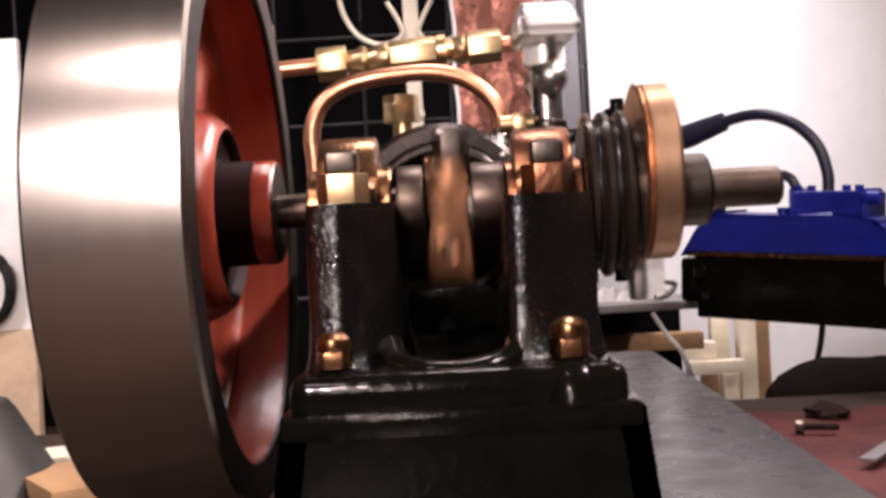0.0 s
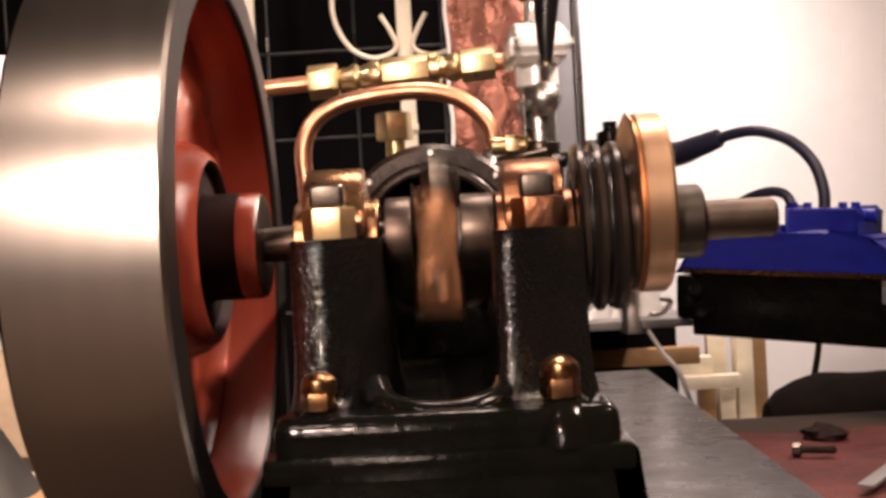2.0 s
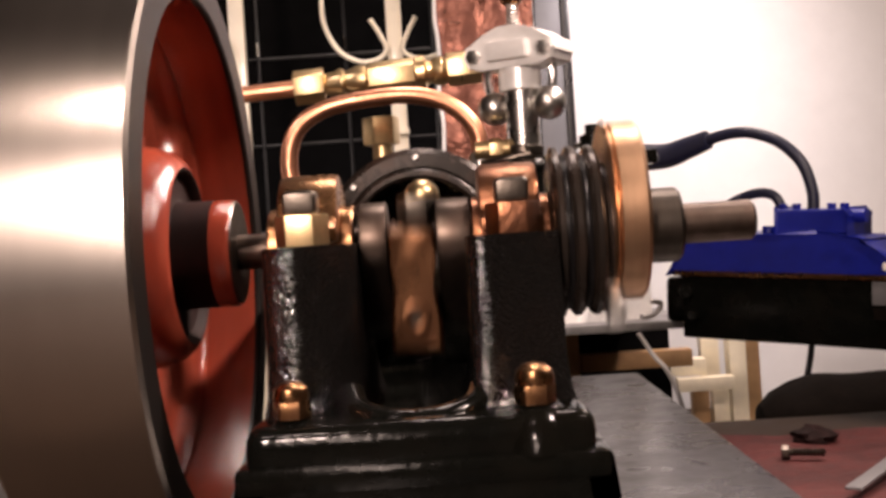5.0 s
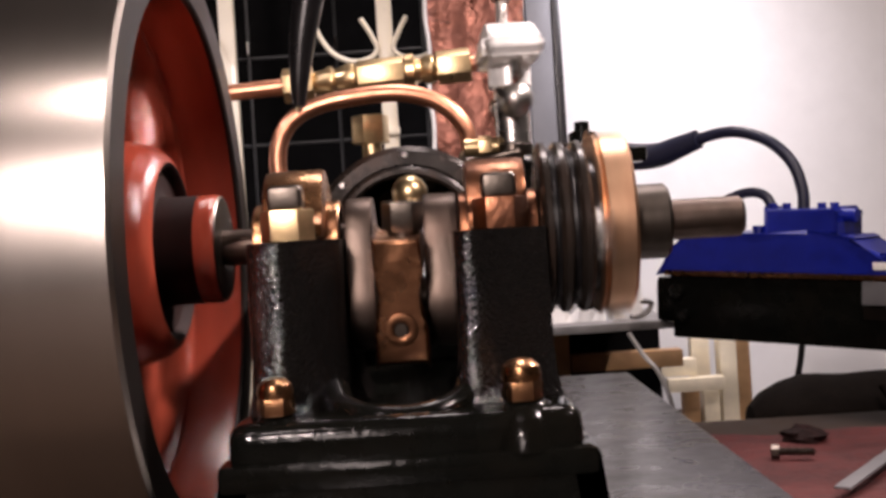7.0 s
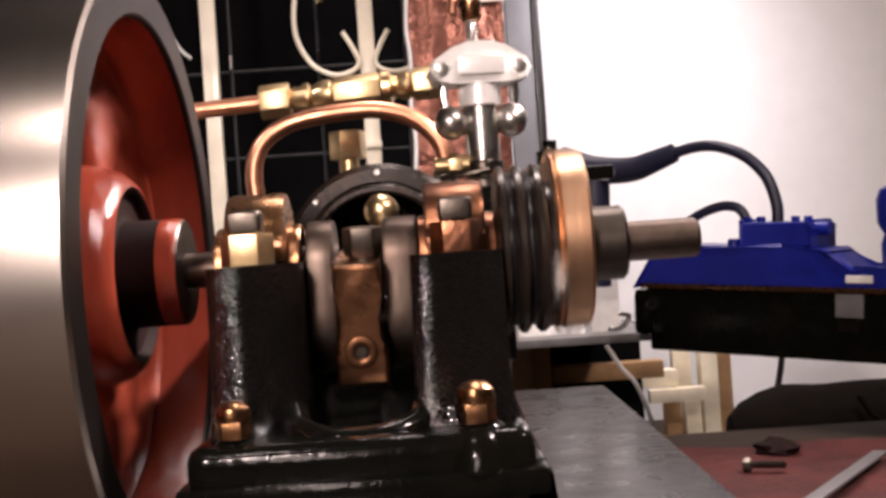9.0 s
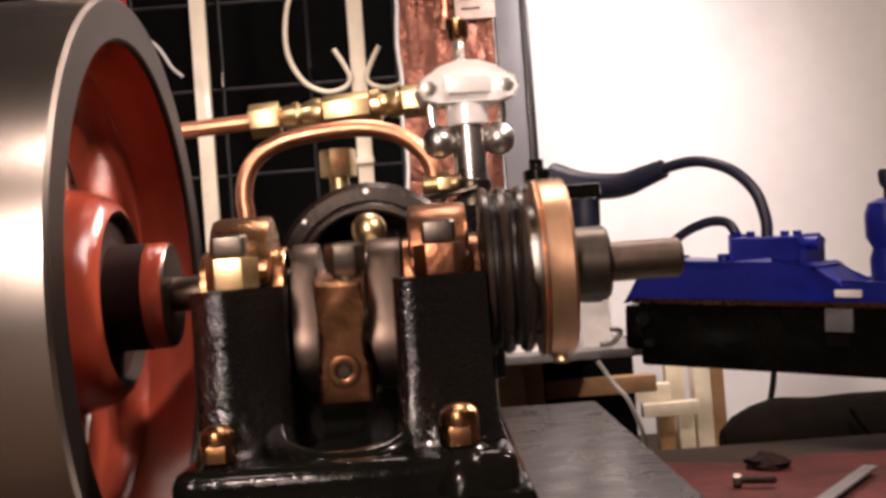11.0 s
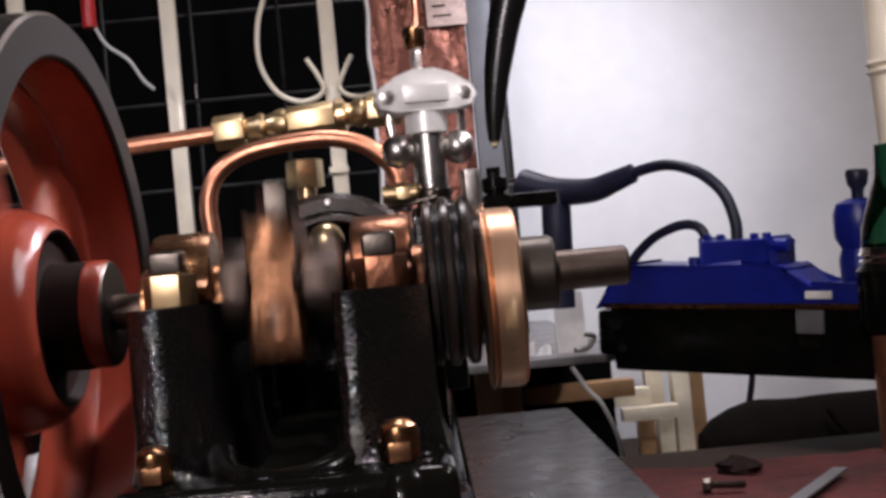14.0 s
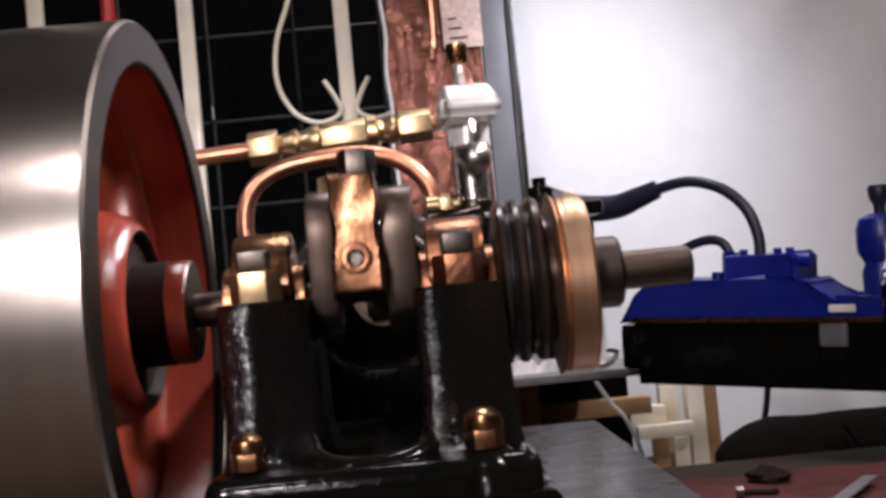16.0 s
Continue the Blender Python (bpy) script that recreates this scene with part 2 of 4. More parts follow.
def smooth_path(points, per=8):
    pts = [Vector(p) for p in points]
    pts = [2 * pts[0] - pts[1]] + pts + [2 * pts[-1] - pts[-2]]
    out = []
    for a, b, c, d in zip(pts, pts[1:], pts[2:], pts[3:]):
        for i in range(per):
            t = i / per
            out.append(0.5 * ((2 * b) + (c - a) * t + (2 * a - 5 * b + 4 * c - d) * t * t + (3 * b - a - 3 * c + d) * t ** 3))
    return out + [pts[-2]]


def tube(points, radius, steps=16, per=8, taper=None):
    path = smooth_path(points, per) if per else [Vector(p) for p in points]
    bm = bmesh.new()
    rings = []
    up = Vector((0.123, 0.31, 0.94)).normalized()
    for i, p in enumerate(path):
        d = (path[min(i + 1, len(path) - 1)] - path[max(i - 1, 0)]).normalized()
        side = up.cross(d).normalized() if i == 0 else (side - d * side.dot(d)).normalized()
        other = d.cross(side)
        r = radius if taper is None else radius + (taper - radius) * i / (len(path) - 1)
        rings.append([bm.verts.new(p + r * (math.cos(2 * math.pi * k / steps) * side + math.sin(2 * math.pi * k / steps) * other)) for k in range(steps)])
    for a, b in zip(rings, rings[1:]):
        for k in range(steps):
            bm.faces.new((a[k], a[(k + 1) % steps], b[(k + 1) % steps], b[k]))
    bm.faces.new(rings[0][::-1])
    bm.faces.new(rings[-1])
    return bm


def joined(*bms):
    out = bmesh.new()
    for b in bms:
        me = bpy.data.meshes.new("tmp")
        b.to_mesh(me)
        b.free()
        out.from_mesh(me)
        bpy.data.meshes.remove(me)
    return out

# ---- the setting ----
wall = obj("wall_north", box(0.045, 1.6, 0.62, 0.66, -0.16, 1.2, 0), WALLM, smooth=False)
tagged(wall, "white painted wall lit by a work light", "wall", kind="structure")
# The recess's darkness is put into this wall's near-black colour
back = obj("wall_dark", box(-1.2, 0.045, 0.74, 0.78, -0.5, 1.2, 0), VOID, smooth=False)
tagged(back, "near-black wall standing in for the unlit recess behind the wire rack", "wall", kind="structure")
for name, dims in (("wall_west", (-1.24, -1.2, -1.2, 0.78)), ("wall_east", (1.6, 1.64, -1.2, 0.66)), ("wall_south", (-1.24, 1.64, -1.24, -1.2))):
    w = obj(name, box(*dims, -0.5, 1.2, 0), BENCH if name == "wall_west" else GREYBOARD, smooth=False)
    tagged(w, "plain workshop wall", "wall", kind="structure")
ceil = tagged(obj("ceiling", box(-1.24, 1.64, -1.24, 0.78, 1.2, 1.24, 0), GREYBOARD, smooth=False), "plain workshop ceiling", "ceiling", kind="structure")
floor_ = tagged(obj("floor", box(-1.24, 1.64, -1.24, 0.78, -0.54, -0.5, 0), BENCH, smooth=False), "dark workshop floor", "floor", kind="structure")
bench = tagged(obj("bench_top", box(-0.5, 0.9, -0.5, 0.252, -0.115, -0.0775, 0.001), BENCH), "dark stained workbench top", "bench", kind="structure")
low = tagged(obj("lower_shelf", box(-0.5, 0.9, 0.252, 0.62, -0.150, -0.131, 0.001), BENCH), "dark board behind and below the bench", "shelf", kind="structure")
plate = tagged(obj("steel_plate", box(-0.046, 0.0565, -0.12, 0.245, -0.0770, -0.0556, 0.0009), PLATE), "oily grey steel plate under the engine", "plate")

# ---- flywheel and crank train ----
crank = thing("crankshaft", "steel crankshaft with flywheel, pulley and eccentric", "crankshaft")
RF, FX0, FX1 = 0.0505, -0.0725, -0.0502
fly = part("flywheel", lathe([(0.0432, FX0 + .0004), (0.0436, FX0), (RF - .0006, FX0), (RF, FX0 + .0006), (RF, FX1 - .0006), (RF - .0006, FX1)], "x", steps=128), STEEL_RIM, crank, "turned steel rim on a red flywheel")
part("rim_face", lathe([(RF - .0006, FX1), (0.0436, FX1), (0.0431, FX1 - .0004), (0.0430, FX1 - .001)], "x", steps=128), STEEL_SIDE_SHADED, fly)
part("rim_inside", lathe([(0.0430, FX1 - .001), (0.0418, FX1 - 0.008), (0.0418, FX0 + 0.008), (0.0432, FX0 + .0004)], "x", steps=128), RED, fly)
for i in range(5):
    spoke = bmesh.new()
    rings = []
    for k in range(13):
        u = k / 12
        r = 0.0075 + u * 0.0365
        a = radians(72 * i + 16) + 0.30 * math.sin(u * math.pi * 1.0)
        wide = 0.0048 - 0.0014 * math.sin(u * math.pi) + 0.0035 * u ** 5
        thick = 0.0036 - 0.0006 * math.sin(u * math.pi)
        c = Vector((-0.0632, r * math.cos(a), r * math.sin(a)))
        tang = Vector((0, -math.sin(a), math.cos(a)))
        rings.append([spoke.verts.new(c + tang * (wide * math.cos(2 * math.pi * q / 14)) + Vector((thick * math.sin(2 * math.pi * q / 14), 0, 0))) for q in range(14)])
    for a_, b_ in zip(rings, rings[1:]):
        for q in range(14):
            spoke.faces.new((a_[q], a_[(q + 1) % 14], b_[(q + 1) % 14], b_[q]))
    part("spoke", spoke, RED, fly)
part("rim_flange", lathe([(0.0422, -0.0602), (0.0412, -0.0608), (0.0406, -0.0622), (0.0406, -0.0655), (0.0412, -0.0668), (0.0422, -0.0672)], "x", steps=128), RED, fly)
part("hub", lathe([(0.003, -0.070), (0.0150, -0.070), (0.0186, -0.067), (0.0194, -0.0635), (0.0188, -0.0595), (0.0176, -0.0562), (0.0162, -0.0545), (0.0150, -0.0540)], "x", steps=64), RED, fly)
# Recess and inner sleeve, coloured much darker than the red hub
part("hub_recess", lathe([(0.0150, -0.0540), (0.0144, -0.0543), (0.0136, -0.0556), (0.0105, -0.0560), (0.0093, -0.0555), (0.0091, -0.0545), (0.0091, -0.0492)], "x", steps=64), DARK_RED, fly, "near-black recess round the hub sleeve")
part("hub_sleeve", lathe([(0.0091, -0.0492), (0.0091, -0.0465), (0.0088, -0.0459)], "x"), RED, fly)
part("hub_face", ring(0.0030, 0.0088, -0.0470, -0.0456, "x"), DARK_STEEL, fly, "bare machined hub end")
part("shaft", joined(rod(0.0030, -0.074, -0.0202, "x"), rod(0.0034, -0.0122, 0.0414, "x", bevel=0.0006)), CRANKSTEEL, crank)
PIN = 0.0095


def web(x0, x1):
    pts = []
    for i in range(13):
        a = math.pi * i / 12
        pts.append((-0.0072 * math.sin(a) * 0.0 + 0.0068 * math.cos(a), -0.0070 * math.sin(a)))
    for i in range(13):
        a = math.pi * i / 12
        pts.append((-0.0066 * math.cos(a), PIN + 0.0092 * math.sin(a)))
    bm = prism([(-q, p) for p, q in pts], x0, x1, "x", bevel=0.0005)
    return bm


part("crank_web", web(-0.0248, -0.0203), CRANKSTEEL, crank)
part("crank_web", web(-0.0121, -0.0064), CRANKSTEEL, crank)
part("crank_pin", rod(0.0036, -0.021, -0.0115, "x", at=(0, 0, PIN)), STEEL, crank)
BANDS = ((0.0071, 0.0091), (0.0096, 0.0121), (0.0127, 0.0153))
PROF = [(0.004, 0.0071)]
for b0, b1 in BANDS:
    mid = (b0 + b1) / 2
    PROF += [(0.0122, b0), (0.0137, b0 + 0.0003), (0.0143, mid - 0.0004), (0.0143, mid + 0.0004), (0.0137, b1 - 0.0003), (0.0122, b1)]
PROF += [(0.0112, 0.0154), (0.0112, 0.0166), (0.004, 0.0166)]
pulley = part("pulley", lathe(PROF, "x", steps=64), PULLEY, crank, "dark iron grooved pulley")
for gx in (0.00935, 0.0124):
    part("belt_ring", tube([(gx, 0.0124 * math.cos(a), 0.0124 * math.sin(a)) for a in [2 * math.pi * i / 48 for i in range(49)]], 0.0007, 10, 0), RUBBER, pulley)
part("set_screw", hexagon(0.0017, 0.0108, 0.0186, "z", at=(0.0160, 0, 0), m=Matrix.Rotation(radians(-72), 4, "X")), STEEL, pulley)
ECC = Vector((0, -0.0034, -0.0011))
ecc = part("eccentric", joined(ring(0.004, 0.0152, 0.0172, 0.0224, "x", at=(0, ECC.y, ECC.z), bevel=0.0006, steps=72), ring(0.004, 0.0158, 0.0164, 0.0172, "x", at=(0, ECC.y, ECC.z), bevel=0.0004, steps=10)), GUNMETAL, crank, "gunmetal eccentric disc")
part("eccentric_screw", joined(rod(0.0015, 0.0146, 0.0162, "z", at=(0.0198, 0, 0), steps=20, m=Matrix.Translation((0, ECC.y, ECC.z)) @ Matrix.Rotation(radians(20), 4, "X"))), BRASS, ecc)
part("collar", rod(0.0063, 0.0222, 0.0288, "x", bevel=0.0006), DARK_STEEL, crank)

# connecting rod: its own space has the crank pin at the origin, the crosshead along +y
LROD = 0.105
conrod = thing("connecting_rod", "brass and steel connecting rod with oil cup", "connecting rod")
STRAP = prism([(-0.0201, 0.0098), (-0.0125, 0.0098), (-0.0125, 0.0045), (-0.0131, 0.0010), (-0.0131, -0.0020), (-0.0122, -0.0046), (-0.0121, -0.0100), (-0.0205, -0.0100), (-0.0204, -0.0046), (-0.0195, -0.0020), (-0.0195, 0.0010), (-0.0201, 0.0045)], -0.0115, 0.010, bevel=0)
STRAP.transform(Matrix(((1, 0, 0, 0), (0, 0, 1, 0), (0, 1, 0, 0), (0, 0, 0, 1))))
part("big_end", bevelled(STRAP, 0.0007, 3), BIG_END, conrod, "oil-wet bronze big end bearing")
part("strap_boss", lathe([(0.0030, -0.0108), (0.0026, -0.0117), (0.0018, -0.0119), (0.0012, -0.0117)], "y", at=(-0.0163, 0, -0.0045), steps=28), BIG_END, conrod)
part("oil_hole", rod(0.0013, -0.0118, -0.0112, "y", at=(-0.0163, 0, -0.0045), steps=20), DARK_STEEL, conrod)
part("strap_bolt", joined(rod(0.0026, 0.0095, 0.0110, "z", at=(-0.0153, -0.004, 0)), hexagon(0.0034, 0.0106, 0.0152, "z", at=(-0.0153, -0.004, 0))), DARK_STEEL, conrod, "oily grey steel bolt head")
part("rod_shank", lathe([(0.0042, 0.0095), (0.0036, 0.02), (0.0040, 0.055), (0.0034, 0.09), (0.0045, LROD)], "y", at=(-0.0163, 0, 0), steps=24), STEEL, conrod)
part("small_end", rod(0.0060, -0.0205, -0.0121, "x", at=(0, LROD, 0)), STEEL, conrod)
crosshead = thing("crosshead", "bright steel crosshead in the bored guide", "crosshead")
part("crosshead_body", rod(0.0085, 0.004, 0.03, "y", at=(-0.0163, 0, 0)), CRANKSTEEL, crosshead)
part("oil_ball", joined(ball(0.0046, at=(-0.0174, 0.006, 0.0118)), rod(0.0022, 0.005, 0.010, at=(-0.0178, 0.006, 0))), BRASS, crosshead, "round brass oil cup")

# ---- engine bed ----
bed = thing("engine_bed", "black enamelled cast engine bed, oily and glossy", "engine bed")
BZ = -0.0556


def pedestal(x0, x1, crest):
    """A bearing pedestal, widest at its foot; crest: how far across its front stands proud."""
    pts = []
    xm, hw = (x0 + x1) / 2, (x1 - x0) / 2
    for u, back in ((0, 0.0060), (0.015, 0.0035), (0.05, 0.0016), (0.10, 0.0009), (0.17, 0.0006), (0.25, 0.0003), (0.33, 0.0001), (0.40, 0), (0.48, 0.0004), (0.58, 0.0015), (0.68, 0.0030), (0.79, 0.0048), (0.90, 0.0068), (1, 0.0090)):
        u = u * crest / 0.4 if u < 0.4 else crest + (u - 0.4) * (1 - crest) / 0.6
        pts.append((x0 + u * (x1 - x0), -0.0250 + back))
    pts += [(x1, 0.018), (x0, 0.018)]
    bm = bmesh.new()
    levels = [(-0.0275, 1.25), (-0.0255, 1.12), (-0.0225, 1.04), (-0.018, 1.0), (0.0003, 0.98)]
    rows = []
    for z, s in levels:
        rows.append([bm.verts.new((xm + (x - xm) * s, -0.004 + (y + 0.004) * (1 + (s - 1) * 0.8), z)) for x, y in pts])
    for a, b in zip(rows, rows[1:]):
        for i in range(len(pts)):
            j = (i + 1) % len(pts)
            bm.faces.new((a[i], a[j], b[j], b[i]))
    bm.faces.new(rows[0][::-1])
    bm.faces.new(rows[-1])
    return bm


part("pedestal", pedestal(-0.0388, -0.0250, 0.38), BLACK, bed, "hammered black bearing pedestal")
part("pedestal", pedestal(-0.0078, 0.0072, 0.15), BLACK, bed, "hammered black bearing pedestal")
TO_XZ = Matrix(((1, 0, 0, 0), (0, 0, 1, 0), (0, 1, 0, 0), (0, 0, 0, 1)))
# low rounded sill in front of the crank pit, sweeping up into both pedestals
part("pit_sill", tube([(-0.0262, -0.0215, -0.0225), (-0.0248, -0.0255, -0.0246), (-0.0210, -0.0285, -0.0258), (-0.0162, -0.0292, -0.0262), (-0.0115, -0.0285, -0.0258), (-0.0076, -0.0255, -0.0246), (-0.0062, -0.0215, -0.0225)], 0.0021, 20, 8), BLACK_SMOOTH, bed, "rounded oily sill of the crank pit")
for bx, bs in ((-0.0340, 0.52), (0.0012, 0.68)):
    part("bolt_boss", lathe([(0.0092 * bs, -0.0310), (0.0088 * bs, -0.0290), (0.0076 * bs, -0.0266), (0.0056 * bs, -0.0249), (0.0042 * bs, -0.0242), (0, -0.0240)], at=(bx, -0.0295, 0), steps=32), BLACK_SMOOTH, bed)
part("deck", bevelled(box(-0.0408, 0.0092, -0.0342, -0.0204, -0.0330, -0.0250, 0), 0.0030, 4), BLACK_SMOOTH, bed)
part("pit_floor", box(-0.0400, 0.0080, -0.0200, 0.146, -0.0385, -0.0350, 0), BLACK_SMOOTH, bed)
part("bulkhead", box(-0.0400, 0.0080, 0.136, 0.143, -0.0350, -0.0215, 0.001), BLACK_SMOOTH, bed)
for dims in ((-0.0422, 0.0110, -0.0355, -0.0200), (-0.0418, -0.0360, -0.0200, 0.146), (0.0040, 0.0105, -0.0200, 0.146)):
    part("ledge", box(*dims, -0.0345, -0.0305, 0.0012), BLACK_SMOOTH, bed)


def wall_panel(a, b, inward):
    """One sloping side of the hollow base, 4 mm thick."""
    bm = bmesh.new()
    n = Vector(inward) * 0.004
    pts = [Vector((*a[0], BZ)), Vector((*a[1], BZ)), Vector((*b[1], -0.0315)), Vector((*b[0], -0.0315))]
    lo = [bm.verts.new(p) for p in pts]
    hi = [bm.verts.new(p + n) for p in pts]
    bm.faces.new(lo)
    bm.faces.new(hi[::-1])
    for i in range(4):
        bm.faces.new((lo[i], lo[(i + 1) % 4], hi[(i + 1) % 4], hi[i]))
    return bevelled(bm, 0.0006)


part("skirt_panel", wall_panel(((-0.0455, -0.0350), (0.0140, -0.0350)), ((-0.0418, -0.0350), (0.0112, -0.0350)), (0, 1, 0)), BLACK_SMOOTH, bed)
part("skirt_panel", wall_panel(((0.0140, -0.0350), (0.0140, 0.150)), ((0.0112, -0.0350), (0.0110, 0.146)), (-1, 0, 0)), BLACK_SMOOTH, bed)
part("skirt_panel", wall_panel(((-0.0455, -0.0350), (-0.0455, 0.150)), ((-0.0418, -0.0350), (-0.0422, 0.146)), (1, 0, 0)), BLACK_SMOOTH, bed)
for sx in (-0.0395, 0.0066):
    part("side_rail", box(sx - 0.0025, sx + 0.0025, 0.015, 0.143, -0.0345, -0.003, 0.001), BLACK_SMOOTH, bed)
part("guide_ring", ring(0.0220, 0.0290, 0.143, 0.153, "y", at=(-0.0195, 0, -0.0020), bevel=0.0016), PULLEY, bed, "black oily cylinder guide flange")
part("guide_lip", ring(0.0200, 0.0228, 0.1395, 0.1440, "y", at=(-0.0195, 0, -0.0020), bevel=0.0008), PULLEY, bed)
part("guide_barrel", ring(0.0205, 0.0250, 0.152, 0.215, "y", at=(-0.0195, 0, -0.0020)), BLACK_SMOOTH, bed)
part("guide_end", rod(0.0206, 0.200, 0.204, "y", at=(-0.0195, 0, -0.0020)), BLACK_SMOOTH, bed)
for k in range(8):
    a = radians(90 + 45 * k)
    part("flange_stud", lathe([(0, -0.0008), (0.0007, -0.0008), (0.0011, 0), (0.0011, 0.002)], "y", at=(-0.0195 + 0.0262 * math.cos(a), 0.1425, -0.002 + 0.0262 * math.sin(a)), steps=16), STEEL, bed)


def bearing(x0, x1, xm, name, metal, nutmat):
    b = thing(name, "split plummer bearing with brass bush and stud nuts", "bearing", group="main bearings")
    part("bush", joined(ring(0.0034, 0.0068, x0, x0 + 0.003, "x"), ring(0.0034, 0.0060, x0, x1, "x"), ring(0.0034, 0.0068, x1 - 0.003, x1, "x")), metal, b, "brass bearing bush")
    hw = 0.0050
    arch = [(-0.011, 0.0006), (-0.011, 0.0032), (-0.0086, 0.0042)] + [(0.0088 * math.cos(math.pi - math.pi * i / 12), 0.0028 + 0.0094 * math.sin(math.pi * i / 12)) for i in range(1, 12)] + [(0.0086, 0.0042), (0.011, 0.0032), (0.011, 0.0006)]
    cap = prism([(-z, y) for y, z in arch], xm - hw, xm + hw, "x", bevel=0.0016)
    part("bearing_cap", cap, metal, b, "oil-stained bearing cap")
    for y in (-0.0150, 0.0150):
        nut = part("nut", hexagon(0.0043, 0.0003, 0.0052, "z", at=(xm, y, 0), turn=0), nutmat, b)
        part("stud", bevelled(box(xm - 0.0027, xm + 0.0027, y - 0.0027, y + 0.0027, 0.005, 0.0090, 0), 0.0011, 3), DARK_STEEL, nut)
    return b


bearing(-0.0400, -0.0258, -0.0329, "main_bearing", OILY_BRASS, BRASS)
bearing(-0.0062, 0.0069, 0.0001, "main_bearing", BRONZE, BRONZE)


def acorn(x, y, z, s=1.0):
    b = thing("acorn_nut", "oil-darkened brass acorn nut on the bed bolt", "nut", pose(x, y, z), group="bed bolts")
    part("nut_hex", hexagon(0.0027 * s, 0, 0.0025 * s, turn=0), OILY_BRASS, b)
    part("nut_dome", lathe([(0.0025 * s, 0.0024 * s), (0.00265 * s, 0.0032 * s), (0.0024 * s, 0.0043 * s), (0.0015 * s, 0.0051 * s), (0, 0.0054 * s)], steps=28), OILY_BRASS, b)
    return b


acorn(0.0010, -0.0305, -0.0242, 1.12)
acorn(-0.0340, -0.0305, -0.0242, 1.0)

# ---- pipework ----
pipe_arch = thing("copper_arch_pipe", "bent copper oil pipe arching over the cylinder", "pipe")
part("pipe", tube([(-0.0635, 0.20, -0.02), (-0.0640, 0.20, 0.0194), (-0.0645, 0.20, 0.0282), (-0.0632, 0.20, 0.0359), (-0.0590, 0.20, 0.0423), (-0.0508, 0.20, 0.0468), (-0.0389, 0.20, 0.0490), (-0.0232, 0.20, 0.0497), (-0.0118, 0.20, 0.0472), (-0.0044, 0.20, 0.0423), (0.0002, 0.20, 0.0360), (0.0012, 0.20, 0.0290), (0.0010, 0.20, 0.015)], 0.0030), COPPER, pipe_arch)
part("solder_joint", lathe([(0.0031, 0.022), (0.0042, 0.0235), (0.0040, 0.027), (0.0031, 0.0285)], at=(0.0011, 0.20, 0)), STEEL, pipe_arch)
feed = thing("feed_pipe", "straight copper pipe with brass compression fittings", "pipe")
A, B = Vector((-0.0641, 0.225, 0.0578)), Vector((-0.0060, 0.225, 0.0610))
mfeed = look(A, B) @ Matrix.Rotation(math.pi, 4, "X")
part("pipe", rod(0.0030, -0.09, 0.085, "z", m=mfeed), COPPER, feed)
part("compression_nut", hexagon(0.0064, 0.0, 0.0110, m=mfeed, turn=30), BRASS, feed)
part("olive", lathe([(0.0035, 0.011), (0.0042, 0.0125), (0.0042, 0.0150), (0.0052, 0.0165), (0.0052, 0.018), (0.0040, 0.019), (0.0048, 0.0215), (0.0056, 0.0235), (0.0056, 0.026), (0.0045, 0.0275)], m=mfeed), BRASS, feed)
part("union_body", hexagon(0.0062, 0.0270, 0.0440, m=mfeed, turn=30), BRASS, feed)
part("collar", lathe([(0.0045, 0.044), (0.0062, 0.0445), (0.0064, 0.0475), (0.0045, 0.0485), (0.004, 0.0500), (0.0050, 0.0515), (0.0054, 0.0540), (0.0042, 0.0560)], m=mfeed), BRASS, feed)
part("compression_nut", hexagon(0.0062, 0.0558, 0.0680, m=mfeed, turn=30), BRASS, feed)
drain = thing("hex_fitting", "hexagonal brass fitting on a short riser", "fitting")
part("fitting_body", hexagon(0.0072, 0.0370, 0.0475, at=(-0.035, 0.246, 0), turn=12), BRASS, drain)
part("riser", rod(0.0038, 0.010, 0.038, at=(-0.035, 0.246, 0)), BRASS, drain)

# ---- governor ----
gov = thing("governor", "spinning polished flyball governor", "governor", pose(0.0110, 0.118, 0))
cap = prism([(-0.0122, 0.0455), (-0.0136, 0.0480), (-0.0125, 0.0508), (-0.0075, 0.0540), (-0.0030, 0.0556), (0.0030, 0.0556), (0.0075, 0.0540), (0.0125, 0.0508), (0.0136, 0.0480), (0.0122, 0.0455), (0.0080, 0.0444), (-0.0080, 0.0444)], -0.0060, 0.0060, bevel=0)
cap.transform(TO_XZ)
part("link_plate", bevelled(cap, 0.0004), PLATED, gov, "bright white-metal link plate")
for y0, y1 in ((-0.0076, -0.0059), (0.0059, 0.0076)):
    part("side_cheek", box(-0.0060, 0.0060, y0, y1, 0.0465, 0.0515, 0.0005), PLATED, gov)
part("spindle", rod(0.0046, 0.0235, 0.047), STEEL, gov)
part("sleeve", rod(0.0058, 0.0385, 0.0450), PLATED, gov)
for sx in (-1, 1):
    part("flyball", ball(0.0046, at=(sx * 0.0082, 0, 0.0345)), STEEL, gov)
    part("arm", tube([(sx * 0.0095, 0, 0.047), (sx * 0.0098, 0, 0.041), (sx * 0.0082, 0, 0.0345)], 0.0012, 10, 6), CHROME, gov)
    for sy in (-1, 1):
        part("pivot_bolt", hexagon(0.0019, 0.0, 0.0016, "y", at=(sx * 0.0104, 0.0060 if sy > 0 else -0.0076, 0.0484)), STEEL, gov)
